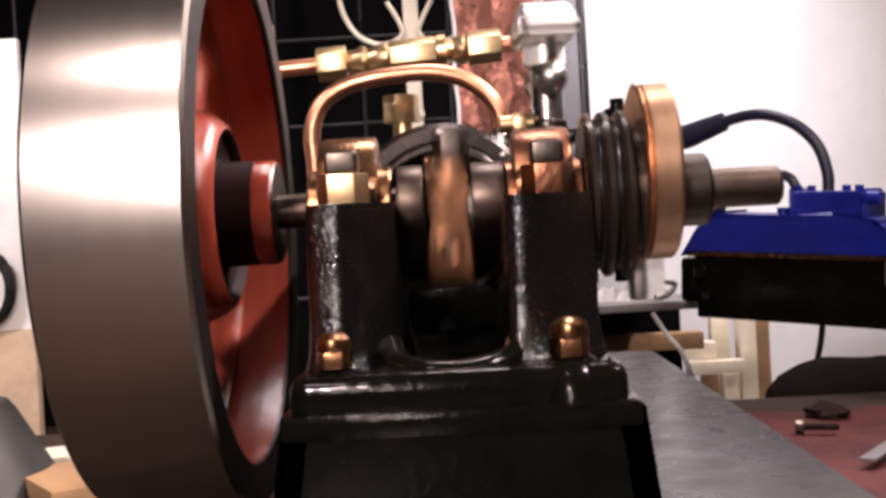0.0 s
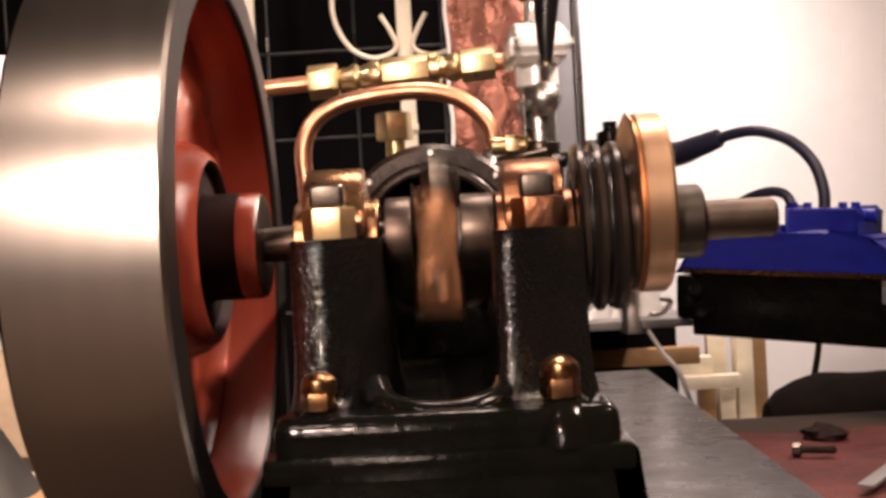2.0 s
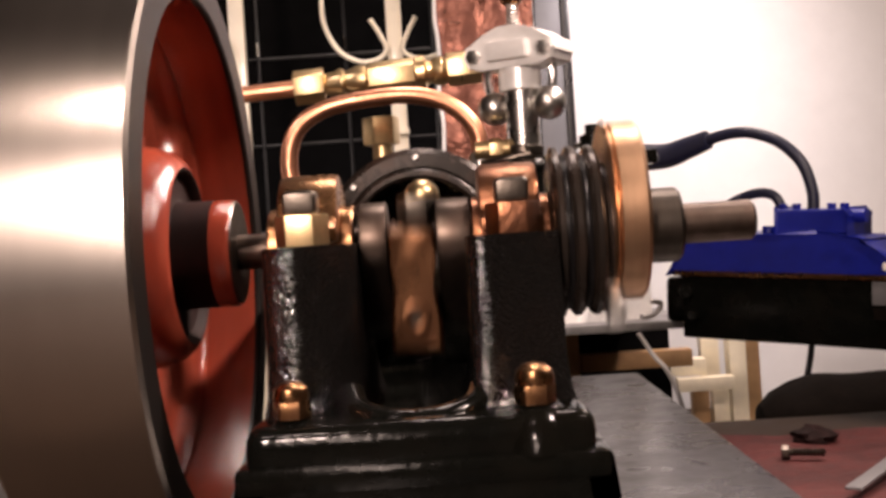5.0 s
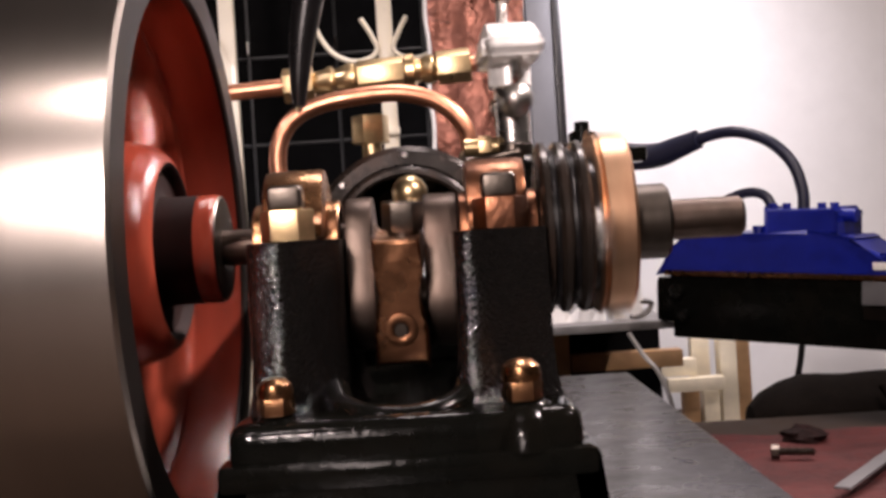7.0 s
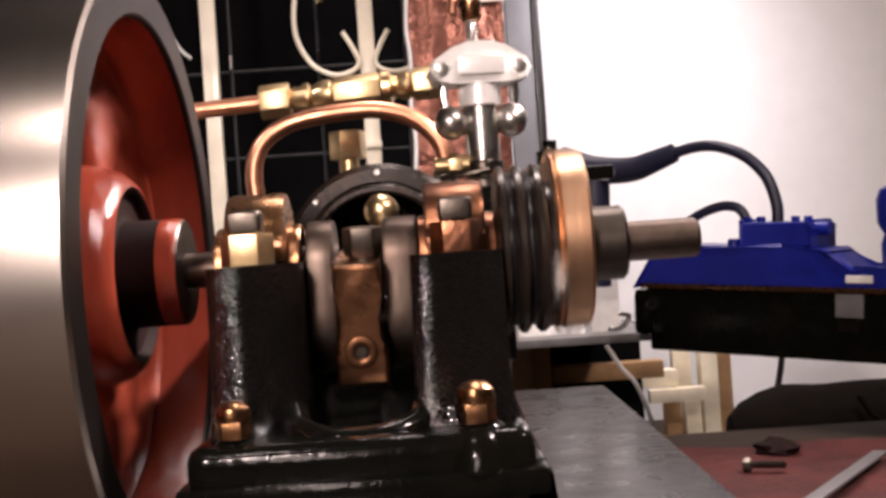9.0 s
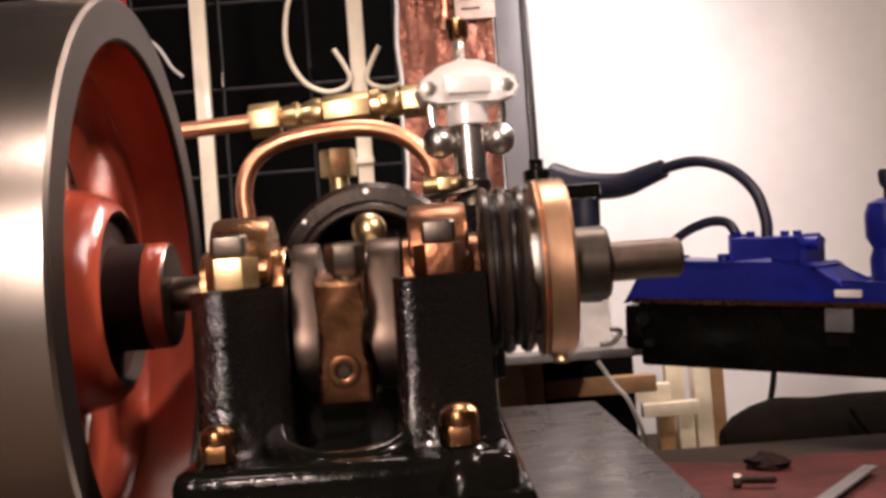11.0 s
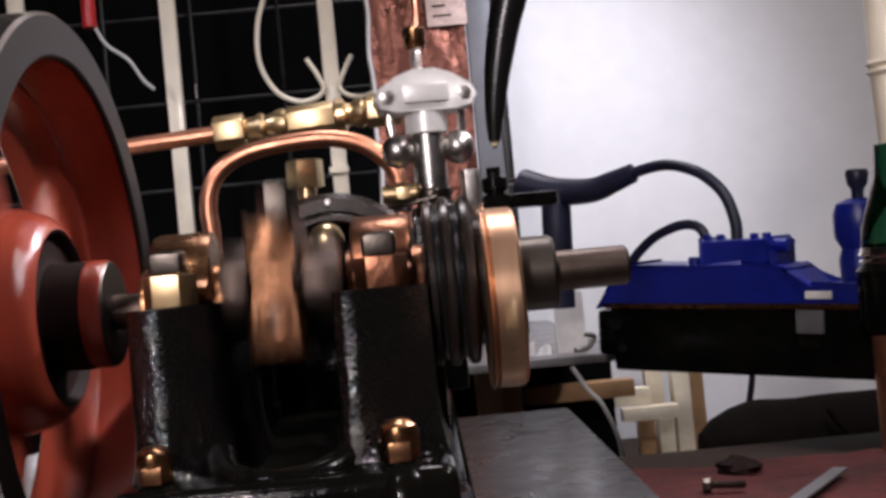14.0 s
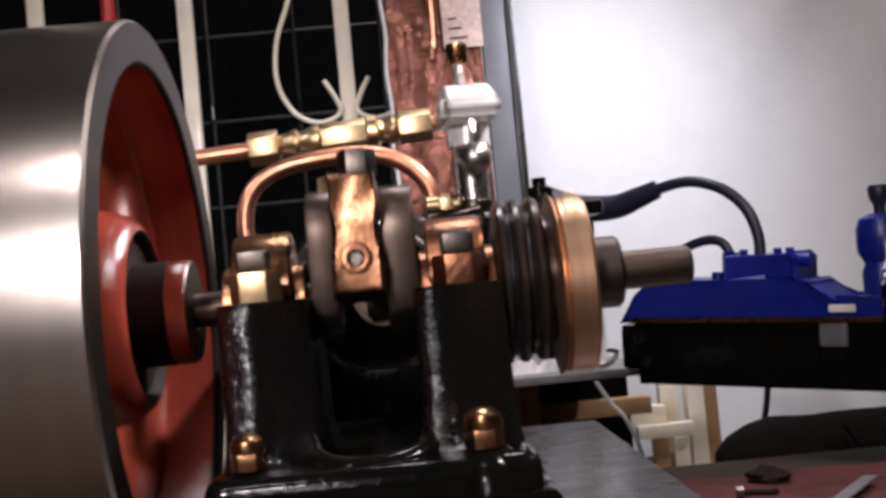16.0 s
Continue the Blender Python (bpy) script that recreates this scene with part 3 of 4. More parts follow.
gov_stand = thing("governor_stand", "black governor bracket with collars", "bracket", pose(0.0110, 0.118, 0))
part("bracket", bevelled(joined(box(-0.006, 0.005, -0.012, 0.012, -0.030, 0.0165, 0)), 0.0015, 3), BLACK_SMOOTH, gov_stand)
part("lower_collar", lathe([(0.0060, 0.016), (0.0060, 0.0185), (0.0046, 0.0192), (0.0046, 0.0205), (0.0054, 0.0212), (0.0054, 0.0232), (0.0036, 0.0240)]), DARK_STEEL, gov_stand)
valve = part("drain_valve", joined(rod(0.0024, -0.0135, -0.0040, "x", at=(0, -0.002, 0.0230)), hexagon(0.0031, -0.0095, -0.0060, "x", at=(0, -0.002, 0.0230))), BRASS, gov_stand)
part("valve_handle", tube([(-0.012, -0.004, 0.0195), (-0.006, -0.007, 0.0200), (0.001, -0.008, 0.0212)], 0.0008, 8), DARK_STEEL, valve)
part("side_post", lathe([(0.0026, -0.02), (0.0026, 0.0195), (0.0034, 0.020), (0.0034, 0.0228), (0.0018, 0.0235), (0.0018, 0.0255), (0, 0.0257)], at=(0.0150, -0.030, 0), steps=24), BLACK_SMOOTH, gov_stand)
part("cross_arm", box(0.0, 0.030, -0.034, -0.026, 0.0150, 0.0185, 0.0008), BLACK_SMOOTH, gov_stand)
stem = thing("governor_spring_stem", "threaded stem with knurled brass knob", "knob", pose(0.0100, 0.118, 0))
part("stem", rod(0.0008, 0.0535, 0.064, steps=12), STEEL, stem)
part("spring", tube([(0.0014 * math.cos(i * 0.8), 0.0014 * math.sin(i * 0.8), 0.0537 + 0.0085 * i / 64) for i in range(65)], 0.00036, 6, 0), STEEL, stem)
part("knurled_knob", lathe([(0, 0.0620), (0.0024, 0.0620), (0.0031, 0.0630), (0.0031, 0.0672), (0.0026, 0.0677), (0, 0.0677)], steps=20), OILY_BRASS, stem)

# ---- oiling spout ----
spout = thing("oiler_spout", "black curved oil can spout with a wet tip", "oiler")
part("nozzle", tube([(0, 0, 0), (0.0005, 0, 0.006), (0.0020, 0, 0.016), (0.0055, 0, 0.030), (0.013, 0, 0.048), (0.026, 0, 0.070), (0.045, -0.004, 0.095)], 0.0013, 18, 8, taper=0.0062), RUBBER, spout)
part("drip", lathe([(0, -0.0016), (0.0006, -0.0012), (0.0009, -0.0004), (0.0009, 0.0006), (0.0004, 0.0014)], steps=14), glass("clear_oil", (0.85, 0.72, 0.45)), spout)

# ---- rack, grid, foil board ----
rack = thing("wire_rack", "cream metal rack with curled wire hooks", "rack")


def post(x, y, z0, z1, w, d):
    return box(x - w / 2, x + w / 2, y, y + d, z0, z1, 0.0006)


for px in (-0.0398, -0.1386, -0.2330):
    part("post", post(px, 0.53, -0.131, 0.5, 0.0096, 0.006), CREAM, rack)
for s in (-1, 1):
    part("hook", tube([(-0.040 + s * 0.0142, 0.5275, 0.1390), (-0.040 + s * 0.0085, 0.5275, 0.1290), (-0.040 + s * 0.0050, 0.5275, 0.1195), (-0.040 + s * 0.0105, 0.5275, 0.1140), (-0.040 + s * 0.022, 0.5275, 0.1130), (-0.040 + s * 0.035, 0.5275, 0.121), (-0.040 + s * 0.0435, 0.5275, 0.140), (-0.040 + s * 0.042, 0.5275, 0.165), (-0.040 + s * 0.033, 0.5275, 0.19), (-0.040 + s * 0.024, 0.5275, 0.22)], 0.0016, 10), CREAM, rack)
part("clip", box(-0.046, -0.034, 0.525, 0.5295, 0.066, 0.070, 0.0004), CREAM, rack)
grid = thing("wire_grid", "black welded wire grid panel", "grid")
for i in range(8):
    part("wire", rod(0.0012, -0.131, 0.5, at=(-0.0770 - 0.0600 * (i - 1), 0.60, 0), steps=8), WIRE, grid)
for i in range(9):
    part("wire", rod(0.0012, -0.50, 0.035, "x", at=(0, 0.6025, -0.0485 + i * 0.0597), steps=8), WIRE, grid)
for hx, hz in ((-0.0770, 0.1320), (-0.0770, 0.1917), (-0.1370, 0.1320)):
    part("weld_tip", rod(0.0011, hz, hz + 0.010, at=(hx, 0.5985, 0), steps=8), CHROME, grid)
foil = thing("foil_wrapped_board", "tall board wrapped in crinkled copper foil", "board")
sheet = bmesh.new()
NX, NZ = 14, 90
cells = [[sheet.verts.new((-0.0125 + 0.0575 * i / NX, 0.5 + 0.0022 * noise.noise(Vector((i * 0.31, k * 0.16, 3.1))) + 0.0012 * noise.noise(Vector((i * 0.8, k * 0.6, 7.7))), -0.131 + 0.5 * k / NZ)) for i in range(NX + 1)] for k in range(NZ + 1)]
for k in range(NZ):
    for i in range(NX):
        sheet.faces.new((cells[k][i], cells[k][i + 1], cells[k + 1][i + 1], cells[k + 1][i]))
part("foil_skin", sheet, FOIL, foil)
part("core", box(-0.0120, 0.0448, 0.5035, 0.512, -0.131, 0.369, 0.0005), BENCH, foil)
part("white_edge", tube([(-0.0132 + 0.0008 * math.sin(k * 1.7), 0.5, -0.131 + 0.5 * k / 40) for k in range(41)], 0.0013, 8, 4), WHITE, foil)
note = part("paper_label", box(0.0225, 0.0465, 0.4955, 0.4962, 0.1455, 0.195, 0), material("paper_label", (0.60, 0.44, 0.37), 0.6), foil, smooth=False)
for k in range(3):
    part("text_bar", box(0.0262, 0.0262 + 0.011 - 0.003 * k, 0.4950, 0.4954, 0.1510 + 0.006 * k, 0.1520 + 0.006 * k, 0), DARKGREY, note, smooth=False)
part("copper_strap", tube([(0.0165, 0.494, 0.30), (0.0160, 0.494, 0.16), (0.0150, 0.494, 0.150), (0.0140, 0.495, 0.140)], 0.0020, 10), COPPER, foil)
gpost = thing("grey_upright", "grey painted steel upright", "post")
part("upright", box(0.0462, 0.0620, 0.500, 0.512, -0.131, 0.5, 0.0008), GREYP, gpost)
part("edge_trim", box(0.0620, 0.0665, 0.498, 0.512, -0.131, 0.5, 0.0006), RUBBER, gpost)
hang = thing("red_handled_tool", "red handled tool hanging with a grey wire", "tool")
part("handle", rod(0.0042, 0.164, 0.26, at=(-0.1790, 0.50, 0)), material("red_plastic", (0.45, 0.02, 0.02), 0.4), hang)
part("wire", tube([(-0.1770, 0.50, 0.166), (-0.1700, 0.50, 0.153), (-0.158, 0.50, 0.143), (-0.150, 0.50, 0.130), (-0.1440, 0.50, 0.124)], 0.0011, 8), GREYBOARD, hang)

# ---- shelf, pump and leads ----
back_shelf = tagged(obj("back_shelf", box(-0.02, 0.090, 0.312, 0.619, -0.0462, -0.0425, 0.0008), SHELFGREY), "grey board shelf against the white wall", "shelf")
TRAY = Matrix(((0.76499, 0.64279, 0.04009, 0.0842), (-0.64191, 0.76604, -0.03364, 0.287), (-0.05234, 0.0, 0.99863, 0.0), (0, 0, 0, 1)))
tray = thing("black_channel_shelf", "long black steel channel with a worn lip", "shelf", TRAY)
part("channel", box(0.0005, 0.20, 0.0, 0.055, -0.0478, -0.0212, 0.0012), BLACK_SMOOTH, tray)
part("lip", box(-0.002, 0.20, -0.0025, 0.002, -0.0218, -0.0196, 0.0005), OILY_BRASS, tray, "worn bare metal lip")
part("end_fitting", joined(box(-0.010, 0.002, 0.004, 0.03, -0.0425, -0.0225, 0.003), rod(0.003, -0.004, 0.0, "y", at=(0.004, 0, -0.028)), rod(0.0022, -0.004, 0.0, "y", at=(0.007, 0, -0.038))), BLACK_SMOOTH, tray)
# Thin plates whose colours imitate a reflection on the glossy channel
part("reflection_patch", box(0.0800, 0.0905, -0.0012, 0.0002, -0.0310, -0.0222, 0.0002), GREYP, tray)
part("reflection_patch", box(0.0805, 0.0890, -0.0012, 0.0002, -0.0365, -0.0320, 0.0002), DARKGREY, tray)
REAR = TRAY @ Matrix.Translation((0, -0.0125, 0))
pump = thing("blue_pump", "blue moulded pump housing with bolted head", "pump", REAR)


def side_prism(outline, v0, v1, bevel):
    bm = prism(outline, v0, v1, bevel=0)
    bm.transform(TO_XZ)
    return bevelled(bm, bevel, 3)


part("housing", side_prism([(-0.004, -0.0205), (0.0030, -0.0100), (0.0105, -0.0038), (0.0430, -0.0045), (0.0600, -0.0030), (0.0765, -0.0060), (0.0870, -0.0132), (0.0995, -0.0120), (0.125, -0.0130), (0.125, -0.0205)], 0.010, 0.036, 0.0016), BLUE, pump)
part("cylinder_head", side_prism([(0.0425, -0.0045), (0.0425, 0.0050), (0.0700, 0.0050), (0.0715, 0.0030), (0.0715, -0.0045)], 0.011, 0.034, 0.001), BLUE, pump)
for ux in (0.0445, 0.0500, 0.0640, 0.0690):
    part("head_bolt", hexagon(0.0018, 0.0048, 0.0072, at=(ux, 0.014, 0)), BLUE, pump)
part("outlet", rod(0.0026, 0.0700, 0.0760, "x", at=(0, 0.018, 0.0022)), BLUE, pump)
part("filler_boss", rod(0.0025, -0.0045, -0.0015, at=(0.0375, 0.016, 0)), BLUE, pump)
part("short_lead", tube([(0.0060, 0.016, -0.006), (0.0137, 0.016, 0.0022), (0.0219, 0.016, 0.0080), (0.0323, 0.016, 0.0115), (0.0397, 0.016, 0.0105), (0.0430, 0.016, 0.0052), (0.0432, 0.016, -0.004)], 0.0020, 12), NAVY, pump)
part("nameplate", box(0.0850, 0.0950, 0.0085, 0.0098, -0.0178, -0.0150, 0.0002, m=Matrix.Translation((0, 0, 0))), WHITE, pump)
regulator = thing("blue_regulator", "blue regulator with a black adjusting knob", "regulator", REAR)
part("body", lathe([(0.0070, -0.0120), (0.0075, -0.004), (0.0064, 0.000), (0.0088, 0.004), (0.0092, 0.0125), (0.0080, 0.0165), (0.0035, 0.0185)], at=(0.1022, 0.02, 0), steps=36), BLUE, regulator)
part("knob", lathe([(0.0022, 0.018), (0.0022, 0.0215), (0.0036, 0.0235), (0.0042, 0.0275), (0.0036, 0.0290), (0, 0.0292)], at=(0.1022, 0.02, 0), steps=28), NAVY, regulator)
boot = thing("lead_with_boot", "dark rubber lead with moulded boot", "cable", REAR)
part("boot", tube([(-0.0440, 0.016, 0.0330), (-0.0280, 0.016, 0.0288), (-0.0094, 0.016, 0.0280), (0.0020, 0.016, 0.0310), (0.0115, 0.016, 0.0340)], 0.0068, 14, 6, taper=0.0040), NAVY, boot)
part("boot_stalk", tube([(-0.0270, 0.016, 0.0290), (-0.0272, 0.016, 0.016), (-0.0272, 0.016, -0.022)], 0.0064, 14, 4), NAVY, boot)
part("terminal", rod(0.0014, -0.054, -0.043, "x", at=(0, 0.016, 0.0345), steps=12), CHROME, boot)
part("lead", tube([(0.0095, 0.016, 0.0335), (0.0222, 0.016, 0.0360), (0.0318, 0.016, 0.0354), (0.0430, 0.016, 0.0310), (0.0516, 0.016, 0.0227), (0.0556, 0.016, 0.0122), (0.0560, 0.016, 0.0045)], 0.0023, 12), NAVY, boot)
card = thing("white_card", "small white card standing on the grey shelf", "card")
part("card_sheet", box(0.0640, 0.0775, 0.330, 0.332, -0.0424, -0.0150, 0.0003), WHITE, card)
torn = bmesh.new()
random.seed(5)
edge = [(0.0310 + 0.0023 * i, -0.0424 + (0.0115 if i < 2 else 0.0052) + random.uniform(-0.0022, 0.0022)) for i in range(14)]
lo = [torn.verts.new((x, 0.3300, -0.0424)) for x, z in edge]
hi = [torn.verts.new((x, 0.3325, z)) for x, z in edge]
rear = [torn.verts.new((x, 0.3340, -0.0424)) for x, z in edge]
for i in range(13):
    torn.faces.new((lo[i], lo[i + 1], hi[i + 1], hi[i]))
    torn.faces.new((hi[i], hi[i + 1], rear[i + 1], rear[i]))
tagged(obj("torn_paper", torn, WHITE, smooth=False), "torn white paper strip on the grey shelf", "paper")
clipper = tagged(obj("bent_wire_clip", tube([(0.0700, 0.318, -0.0405), (0.0760, 0.316, -0.0395), (0.0790, 0.315, -0.0350), (0.0745, 0.315, -0.0335)], 0.0012, 8), STEEL), "small bent wire clip on the shelf", "clip")

# ---- below the shelf ----
timber = thing("pale_timber_frame", "pale timber frame below the shelf", "frame")
for dims in ((0.1358, 0.1468, 0.515, 0.525, -0.0965, -0.030), (0.1510, 0.1610, 0.505, 0.520, -0.131, -0.030), (0.1405, 0.1500, 0.508, 0.520, -0.131, -0.103)):
    part("upright", box(*dims, 0.0006), PALEWOOD, timber)
part("upright", box(0.1630, 0.1715, 0.515, 0.525, -0.131, -0.030, 0.0006), WOOD, timber, "browner timber upright")
part("upright", box(0.1295, 0.1395, 0.515, 0.525, -0.131, -0.101, 0.0006), WOOD, timber, "browner timber upright")
part("rail", box(0.1136, 0.1355, 0.500, 0.512, -0.0920, -0.0822, 0.0006), PALEWOOD, timber)
part("rail", box(0.1170, 0.1508, 0.494, 0.504, -0.1010, -0.0930, 0.0006), PALEWOOD, timber)
part("foot", lathe([(0.004, -0.131), (0.0045, -0.127), (0.0028, -0.1245), (0, -0.1240)], at=(0.1410, 0.474, 0), steps=20), RUBBER, timber)
batten = tagged(obj("brown_batten", box(0.0560, 0.118, 0.45, 0.462, -0.0800, -0.0705, 0.0008), WOOD), "brown wooden batten behind the plate", "batten")
leg = thing("shelf_leg", "worn tan timber leg holding up the grey shelf", "leg")
part("facing", box(0.0293, 0.0437, 0.440, 0.455, -0.131, -0.0463, 0.0008), TAN, leg)
part("side_strip", box(0.0440, 0.0545, 0.444, 0.458, -0.131, -0.0463, 0.0008), WOOD, leg, "brown wooden strip")
# Added near-black block in place of the shade below the shelf
shadow_box = tagged(obj("shelf_shade_block", box(0.015, 0.109, 0.47, 0.49, -0.131, -0.0505, 0.001), VOID), "near-black block standing in for the shade under the grey shelf", "crate")
loose = tagged(obj("hanging_cable", tube([(0.190, 0.46, -0.03), (0.187, 0.46, -0.075), (0.180, 0.46, -0.105), (0.176, 0.46, -0.129)], 0.0018, 10), RUBBER), "black cable hanging behind the shelf", "cable")
grey_lead = tagged(obj("grey_cable", tube([(0.066, 0.300, -0.046), (0.072, 0.300, -0.056), (0.078, 0.300, -0.064), (0.085, 0.31, -0.082), (0.089, 0.33, -0.105), (0.090, 0.35, -0.129)], 0.0010, 10), GREYBOARD), "thin grey cable drooping from the shelf", "cable")
sack = thing("canvas_tool_bag", "dark brown-grey canvas tool bag below the shelf", "bag")
bag = lathe([(0, 0.1430), (0.010, 0.1450), (0.0170, 0.1520), (0.0215, 0.1620), (0.0240, 0.1740)] + [(0.0240, 0.182 + 0.008 * k) for k in range(16)] + [(0.022, 0.308), (0, 0.310)], "x", at=(0, 0.418, -0.1085), steps=56)
for v in bag.verts:
    v.co.z += 0.0016 * noise.noise(v.co * 38 + Vector((5, 2, 1)))
    v.co.y -= 0.0020 * noise.noise(v.co * 45) + 0.0009 * noise.noise(v.co * 130)
    v.co.z = max(v.co.z, -0.1309)
part("bag_body", bag, DARKGREY, sack)
part("carry_strap", tube([(0.205, 0.391, -0.0885), (0.212, 0.387, -0.100), (0.225, 0.386, -0.108), (0.245, 0.386, -0.110), (0.265, 0.388, -0.104)], 0.0016, 12), DARKGREY, sack)
rag = thing("red_rag", "oily red shop rag on the bench", "rag")
cloth = bmesh.new()
N = 40
grid_pts = [[cloth.verts.new((0.064 + 0.15 * i / N, 0.07 + 0.135 * k / N + 0.006 * noise.noise(Vector((i * 0.15, 1.5, 0))) * (k == N), -0.0745 + 0.0022 * noise.noise(Vector((i * 0.12, k * 0.12, 0.4))) + 0.0009 * noise.noise(Vector((i * 0.4, k * 0.4, 2.4))))) for i in range(N + 1)] for k in range(N + 1)]
for k in range(N):
    for i in range(N):
        cloth.faces.new((grid_pts[k][i], grid_pts[k][i + 1], grid_pts[k + 1][i + 1], grid_pts[k + 1][i]))
part("rag_cloth", cloth, REDCLOTH, rag)
screw = thing("loose_screw", "small dark machine screw lying on the red rag", "screw", pose(0.0851, 0.1553, -0.0712, 0, 90, -20))
part("shank", lathe([(0, 0.013)] + [(0.0010 + 0.0003 * (i % 2), 0.0125 - i * 0.0005) for i in range(20)] + [(0.0011, 0.0025)], steps=12), DARK_STEEL, screw)
part("head", hexagon(0.0022, 0.0, 0.0025), DARK_STEEL, screw)
rule = tagged(obj("grey_rule", box(-0.035, 0.035, -0.0022, 0.0022, 0, 0.0008, 0.0002), GREYP), "narrow worn grey rule lying on the rag", "rule")
rule.matrix_world = pose(0.1085, 0.1300, -0.0712, 0, 0, 55)
scrap = ball(1.0, steps=28)
for v in scrap.verts:
    n = v.co.normalized()
    r = 1 + 0.28 * noise.noise(n * 2.6 + Vector((1, 4, 2))) + 0.2 * noise.noise(n * 7.0)
    v.co = Vector((0.1040 + 0.0075 * r * n.x, 0.186 + 0.006 * r * n.y, max(-0.0745, -0.0730 + 0.0032 * r * n.z)))
tagged(obj("oily_scrap", scrap, DARK_RED), "crumpled oily dark red scrap on the rag", "scrap")

# ---- lubricator at the end of the shelf ----
lub = thing("sight_glass_lubricator", "green sight glass on a black body and copper column", "lubricator", pose(0.1715, 0.200, 0))
part("glass_dome", lathe([(0.0135, -0.0050), (0.0130, 0.0020), (0.0100, 0.0110), (0.0070, 0.0190), (0.0062, 0.0300)], steps=36), GREENGLASS, lub)
part("collar", lathe([(0.0140, -0.0110), (0.0146, -0.0100), (0.0140, -0.0088), (0.0146, -0.0076), (0.0140, -0.0062), (0.0136, -0.0050), (0.0128, -0.0048)], steps=36), CHROME, lub)
part("body", lathe([(0.0150, -0.0345), (0.0160, -0.0320), (0.0160, -0.0130), (0.0145, -0.0110), (0, -0.0108)], steps=36), BLACK_SMOOTH, lub)
part("column", rod(0.0128, -0.0765, -0.0345, bevel=0.0006), COPPER, lub)
part("threaded_top", lathe([(0.0045, 0.030), (0.0050, 0.0520), (0.0050, 0.0535), (0.0062, 0.0550), (0.0050, 0.0565), (0.0062, 0.0580), (0.0050, 0.0600), (0.0042, 0.10)], steps=28), CREAM, lub)

# ---- beyond the flywheel ----
panel = thing("white_board", "white board with a tan lower half", "board")
part("white_sheet", box(-0.42, -0.2035, 0.300, 0.304, -0.039, 0.088, 0.0005), WHITE, panel)
part("tan_sheet", box(-0.42, -0.2025, 0.2985, 0.304, -0.1309, -0.0392, 0.0005), TAN, panel)
funnel = tagged(obj("grey_funnel", lathe([(0.0365, -0.0774), (0.0350, -0.0755), (0.0225, -0.0530), (0.0205, -0.0505), (0.0185, -0.0500), (0.0175, -0.0530)], at=(-0.1780, 0.150, 0), steps=48), DULLGREY), "grey metal funnel standing upside down", "funnel")
eye_ring = tagged(obj("black_ring_handle", tube([(-0.2195 + 0.0085 * math.cos(a), 0.296, -0.020 + 0.014 * math.sin(a)) for a in [2 * math.pi * i / 32 for i in range(33)]], 0.0024, 10, 0), RUBBER), "black ring handle on the white board", "handle")
block = tagged(obj("wood_block", box(-0.026, 0.026, -0.022, 0.022, 0, 0.006, 0.0008), WOOD), "bare orange wood offcut on the bench", "offcut")
block.matrix_world = pose(-0.1230, 0.1480, -0.0775, 0, 0, 35)
strip = tagged(obj("cream_strip", box(-0.030, 0.030, -0.011, 0.011, 0, 0.004, 0.0006), PALEWOOD), "pale timber strip lying on the bench", "strip")
strip.matrix_world = pose(-0.1380, 0.1980, -0.0775, 0, 0, 24)
lump = ball(1.0, steps=40)
for v in lump.verts:
    n = v.co.normalized()
    r = 1 + 0.35 * noise.noise(n * 2.1 + Vector((3, 1, 0))) + 0.16 * noise.noise(n * 6.0) + 0.06 * noise.noise(n * 14.0)
    v.co = Vector((-0.120 + 0.020 * r * n.x, 0.212 + 0.018 * r * n.y, max(-0.0774, -0.0640 + 0.0200 * r * n.z)))
towel = tagged(obj("paper_towel", lump, WHITE), "crumpled white paper towel on the bench", "towel")


# ---- what moves ----
CRANK = [(0, 198), (4, 198), (6.5, 285), (7.0, 283), (7.5, 275), (8, 270), (9, 270), (11.5, 300), (12, 322), (12.5, 338), (13, 356), (13.5, 365), (14, 370), (14.5, 384), (15, 404), (15.5, 422), (16, 443)]
SPIN = [(0, 90), (3.5, 90), (4, 0), (6.5, -90), (7.5, -90), (8, -180), (12.5, -180), (13, -270), (13.5, -270), (14, -360), (15, -360), (15.5, -450), (16, -450)]


def drift(knots, t):
    """Straight lines between (seconds, degrees) knots."""
    for (a, va), (b, vb) in zip(knots, knots[1:]):
        if t <= b:
            return va + (vb - va) * (t - a) / (b - a)
    return knots[-1][1]


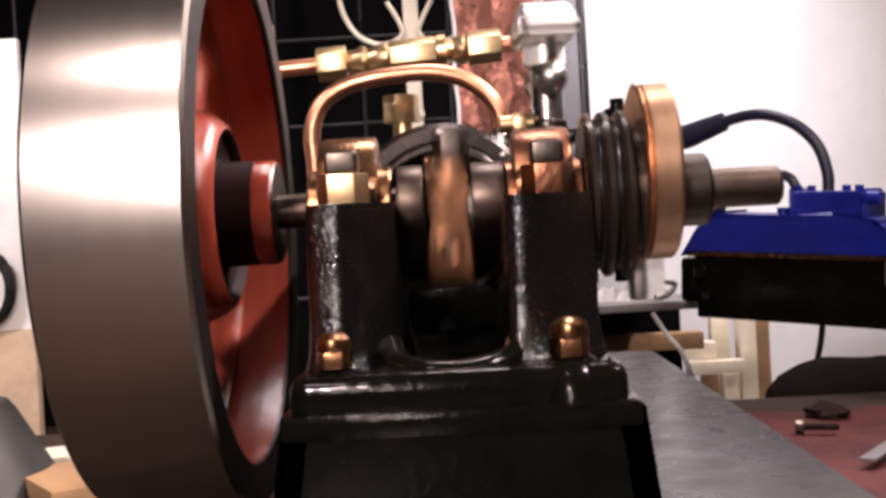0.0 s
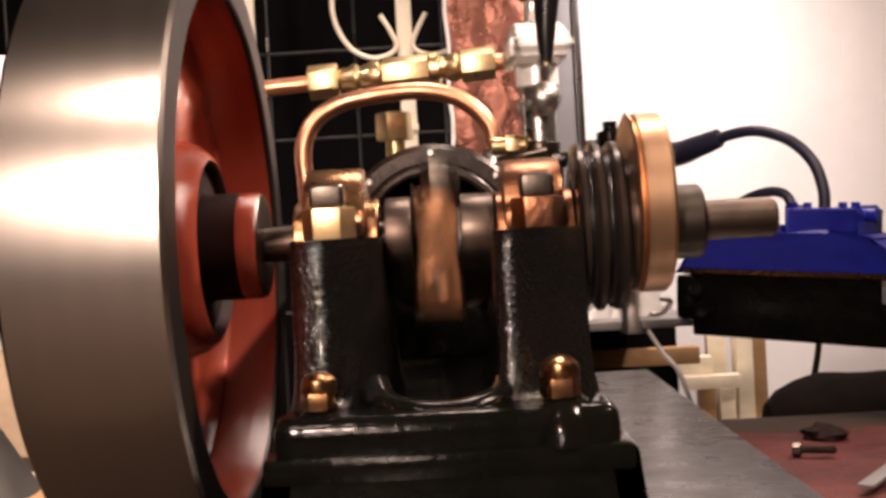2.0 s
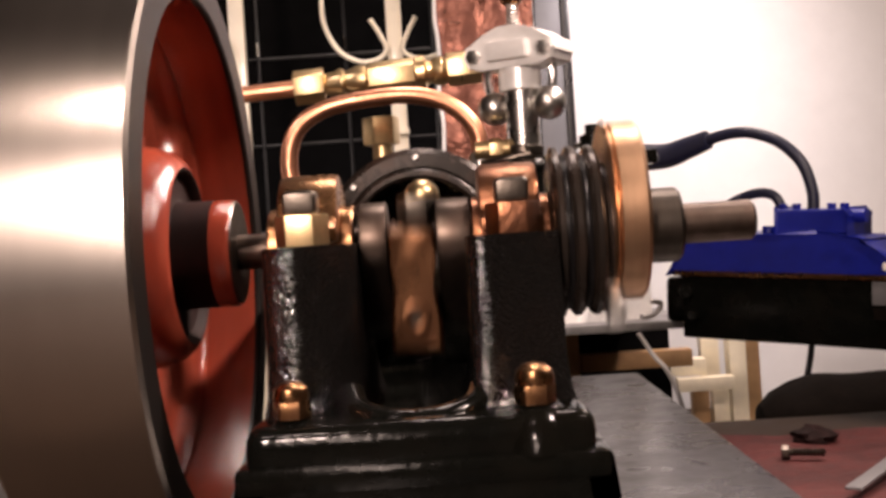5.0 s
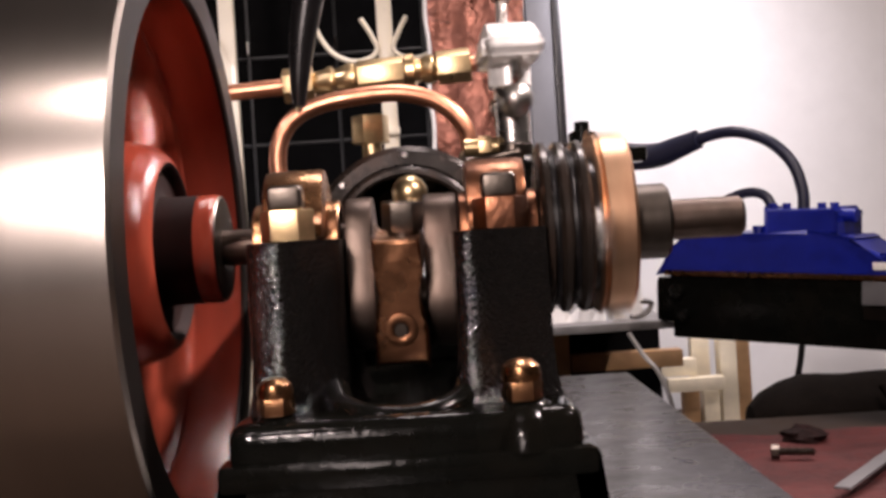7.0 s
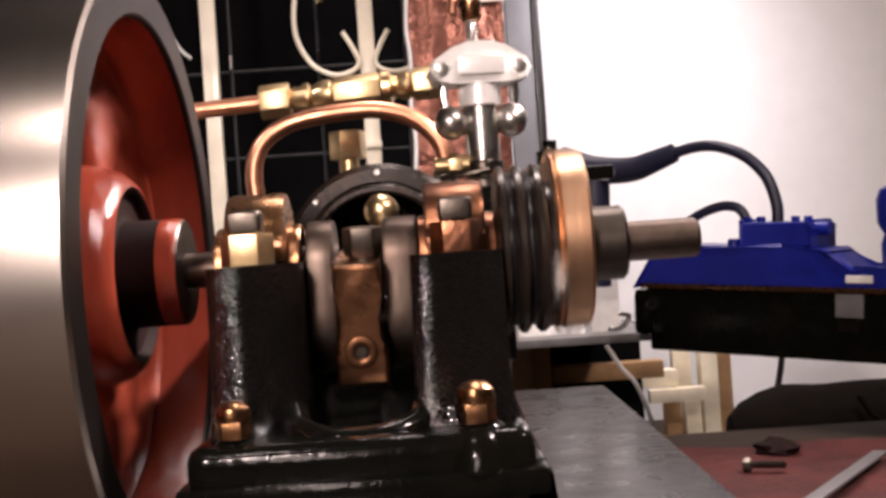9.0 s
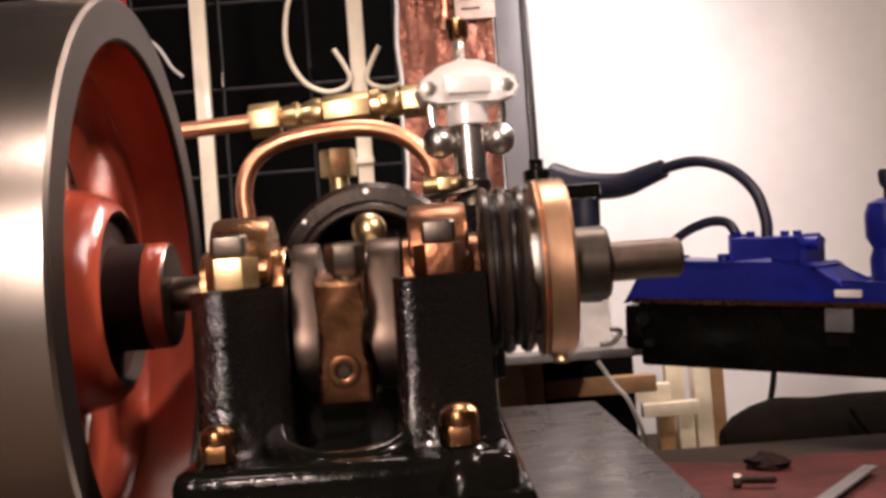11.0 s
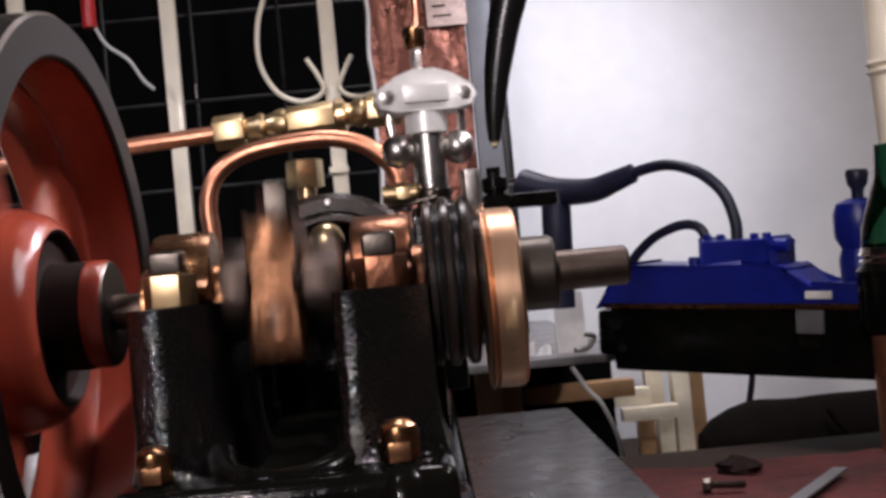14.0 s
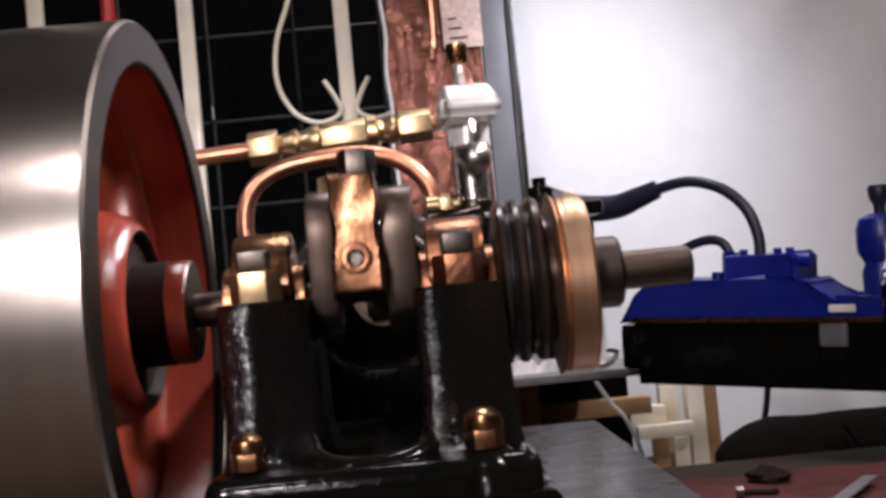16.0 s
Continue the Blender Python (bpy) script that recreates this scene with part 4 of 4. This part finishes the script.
def phase(t):
    """The crank's angle in degrees: 0 towards the camera, 90 up."""
    return drift(CRANK, t) - 1440.0 * t


def motions():
    steps = range(0, 481)
    turns, rods, heads, spins = [], [], [], []
    for i in steps:
        t = i / 30
        a = radians(phase(t))
        py, pz = -PIN * math.cos(a), PIN * math.sin(a)
        turns.append((t, Matrix.Rotation(math.pi / 2 - a, 4, "X")))
        reach = math.sqrt(LROD ** 2 - pz ** 2)
        rods.append((t, Matrix.Translation((0, py, pz)) @ Matrix.Rotation(math.atan2(-pz, reach), 4, "X")))
        heads.append((t, pose(0, py + reach, 0)))
        spins.append((t, pose(0.0110, 0.118, 0, 0, 0, drift(SPIN, t) - 540.0 * t + 6)))
    walk(crank, turns)
    walk(conrod, rods)
    walk(crosshead, heads)
    walk(gov, spins)
    spout_rows = [(0, 0.006, 0.060, -3), (0.4, 0.006, 0.046, -3), (0.5, 0.0053, 0.0363, -3), (1.0, 0.0026, 0.0308, -3), (1.5, 0.0026, 0.0302, -3),
                  (2.0, 0.0082, 0.0357, -3), (2.5, 0.0049, 0.0339, -2), (3.0, 0.0019, 0.0276, 0), (3.5, 0.0025, 0.0302, 0), (4.0, 0.0035, 0.066, 0),
                  (5.2, -0.02, 0.072, 0), (6.2, -0.033, 0.046, 0), (6.5, -0.0328, 0.0321, 0), (7.0, -0.0378, 0.0291, 0), (7.5, -0.0387, 0.0321, 0),
                  (8.0, -0.036, 0.063, 0), (9.0, -0.0248, 0.056, 0), (9.4, -0.02, 0.075, 0), (11.0, 0.0, 0.09, 0), (12.2, 0.020, 0.075, 1), (12.5, 0.0228, 0.0439, 1),
                  (12.7, 0.0256, 0.029, 1), (13.0, 0.0256, 0.0272, 1), (13.5, 0.0252, 0.0276, 1), (14.0, 0.0243, 0.0281, 1), (14.5, 0.0253, 0.0322, 1), (14.8, 0.030, 0.075, 1), (16.0, 0.04, 0.11, 1)]
    walk(spout, [(t, pose(x, 0.05, z, 0, lean, 0)) for t, x, z, lean in spout_rows])


motions()
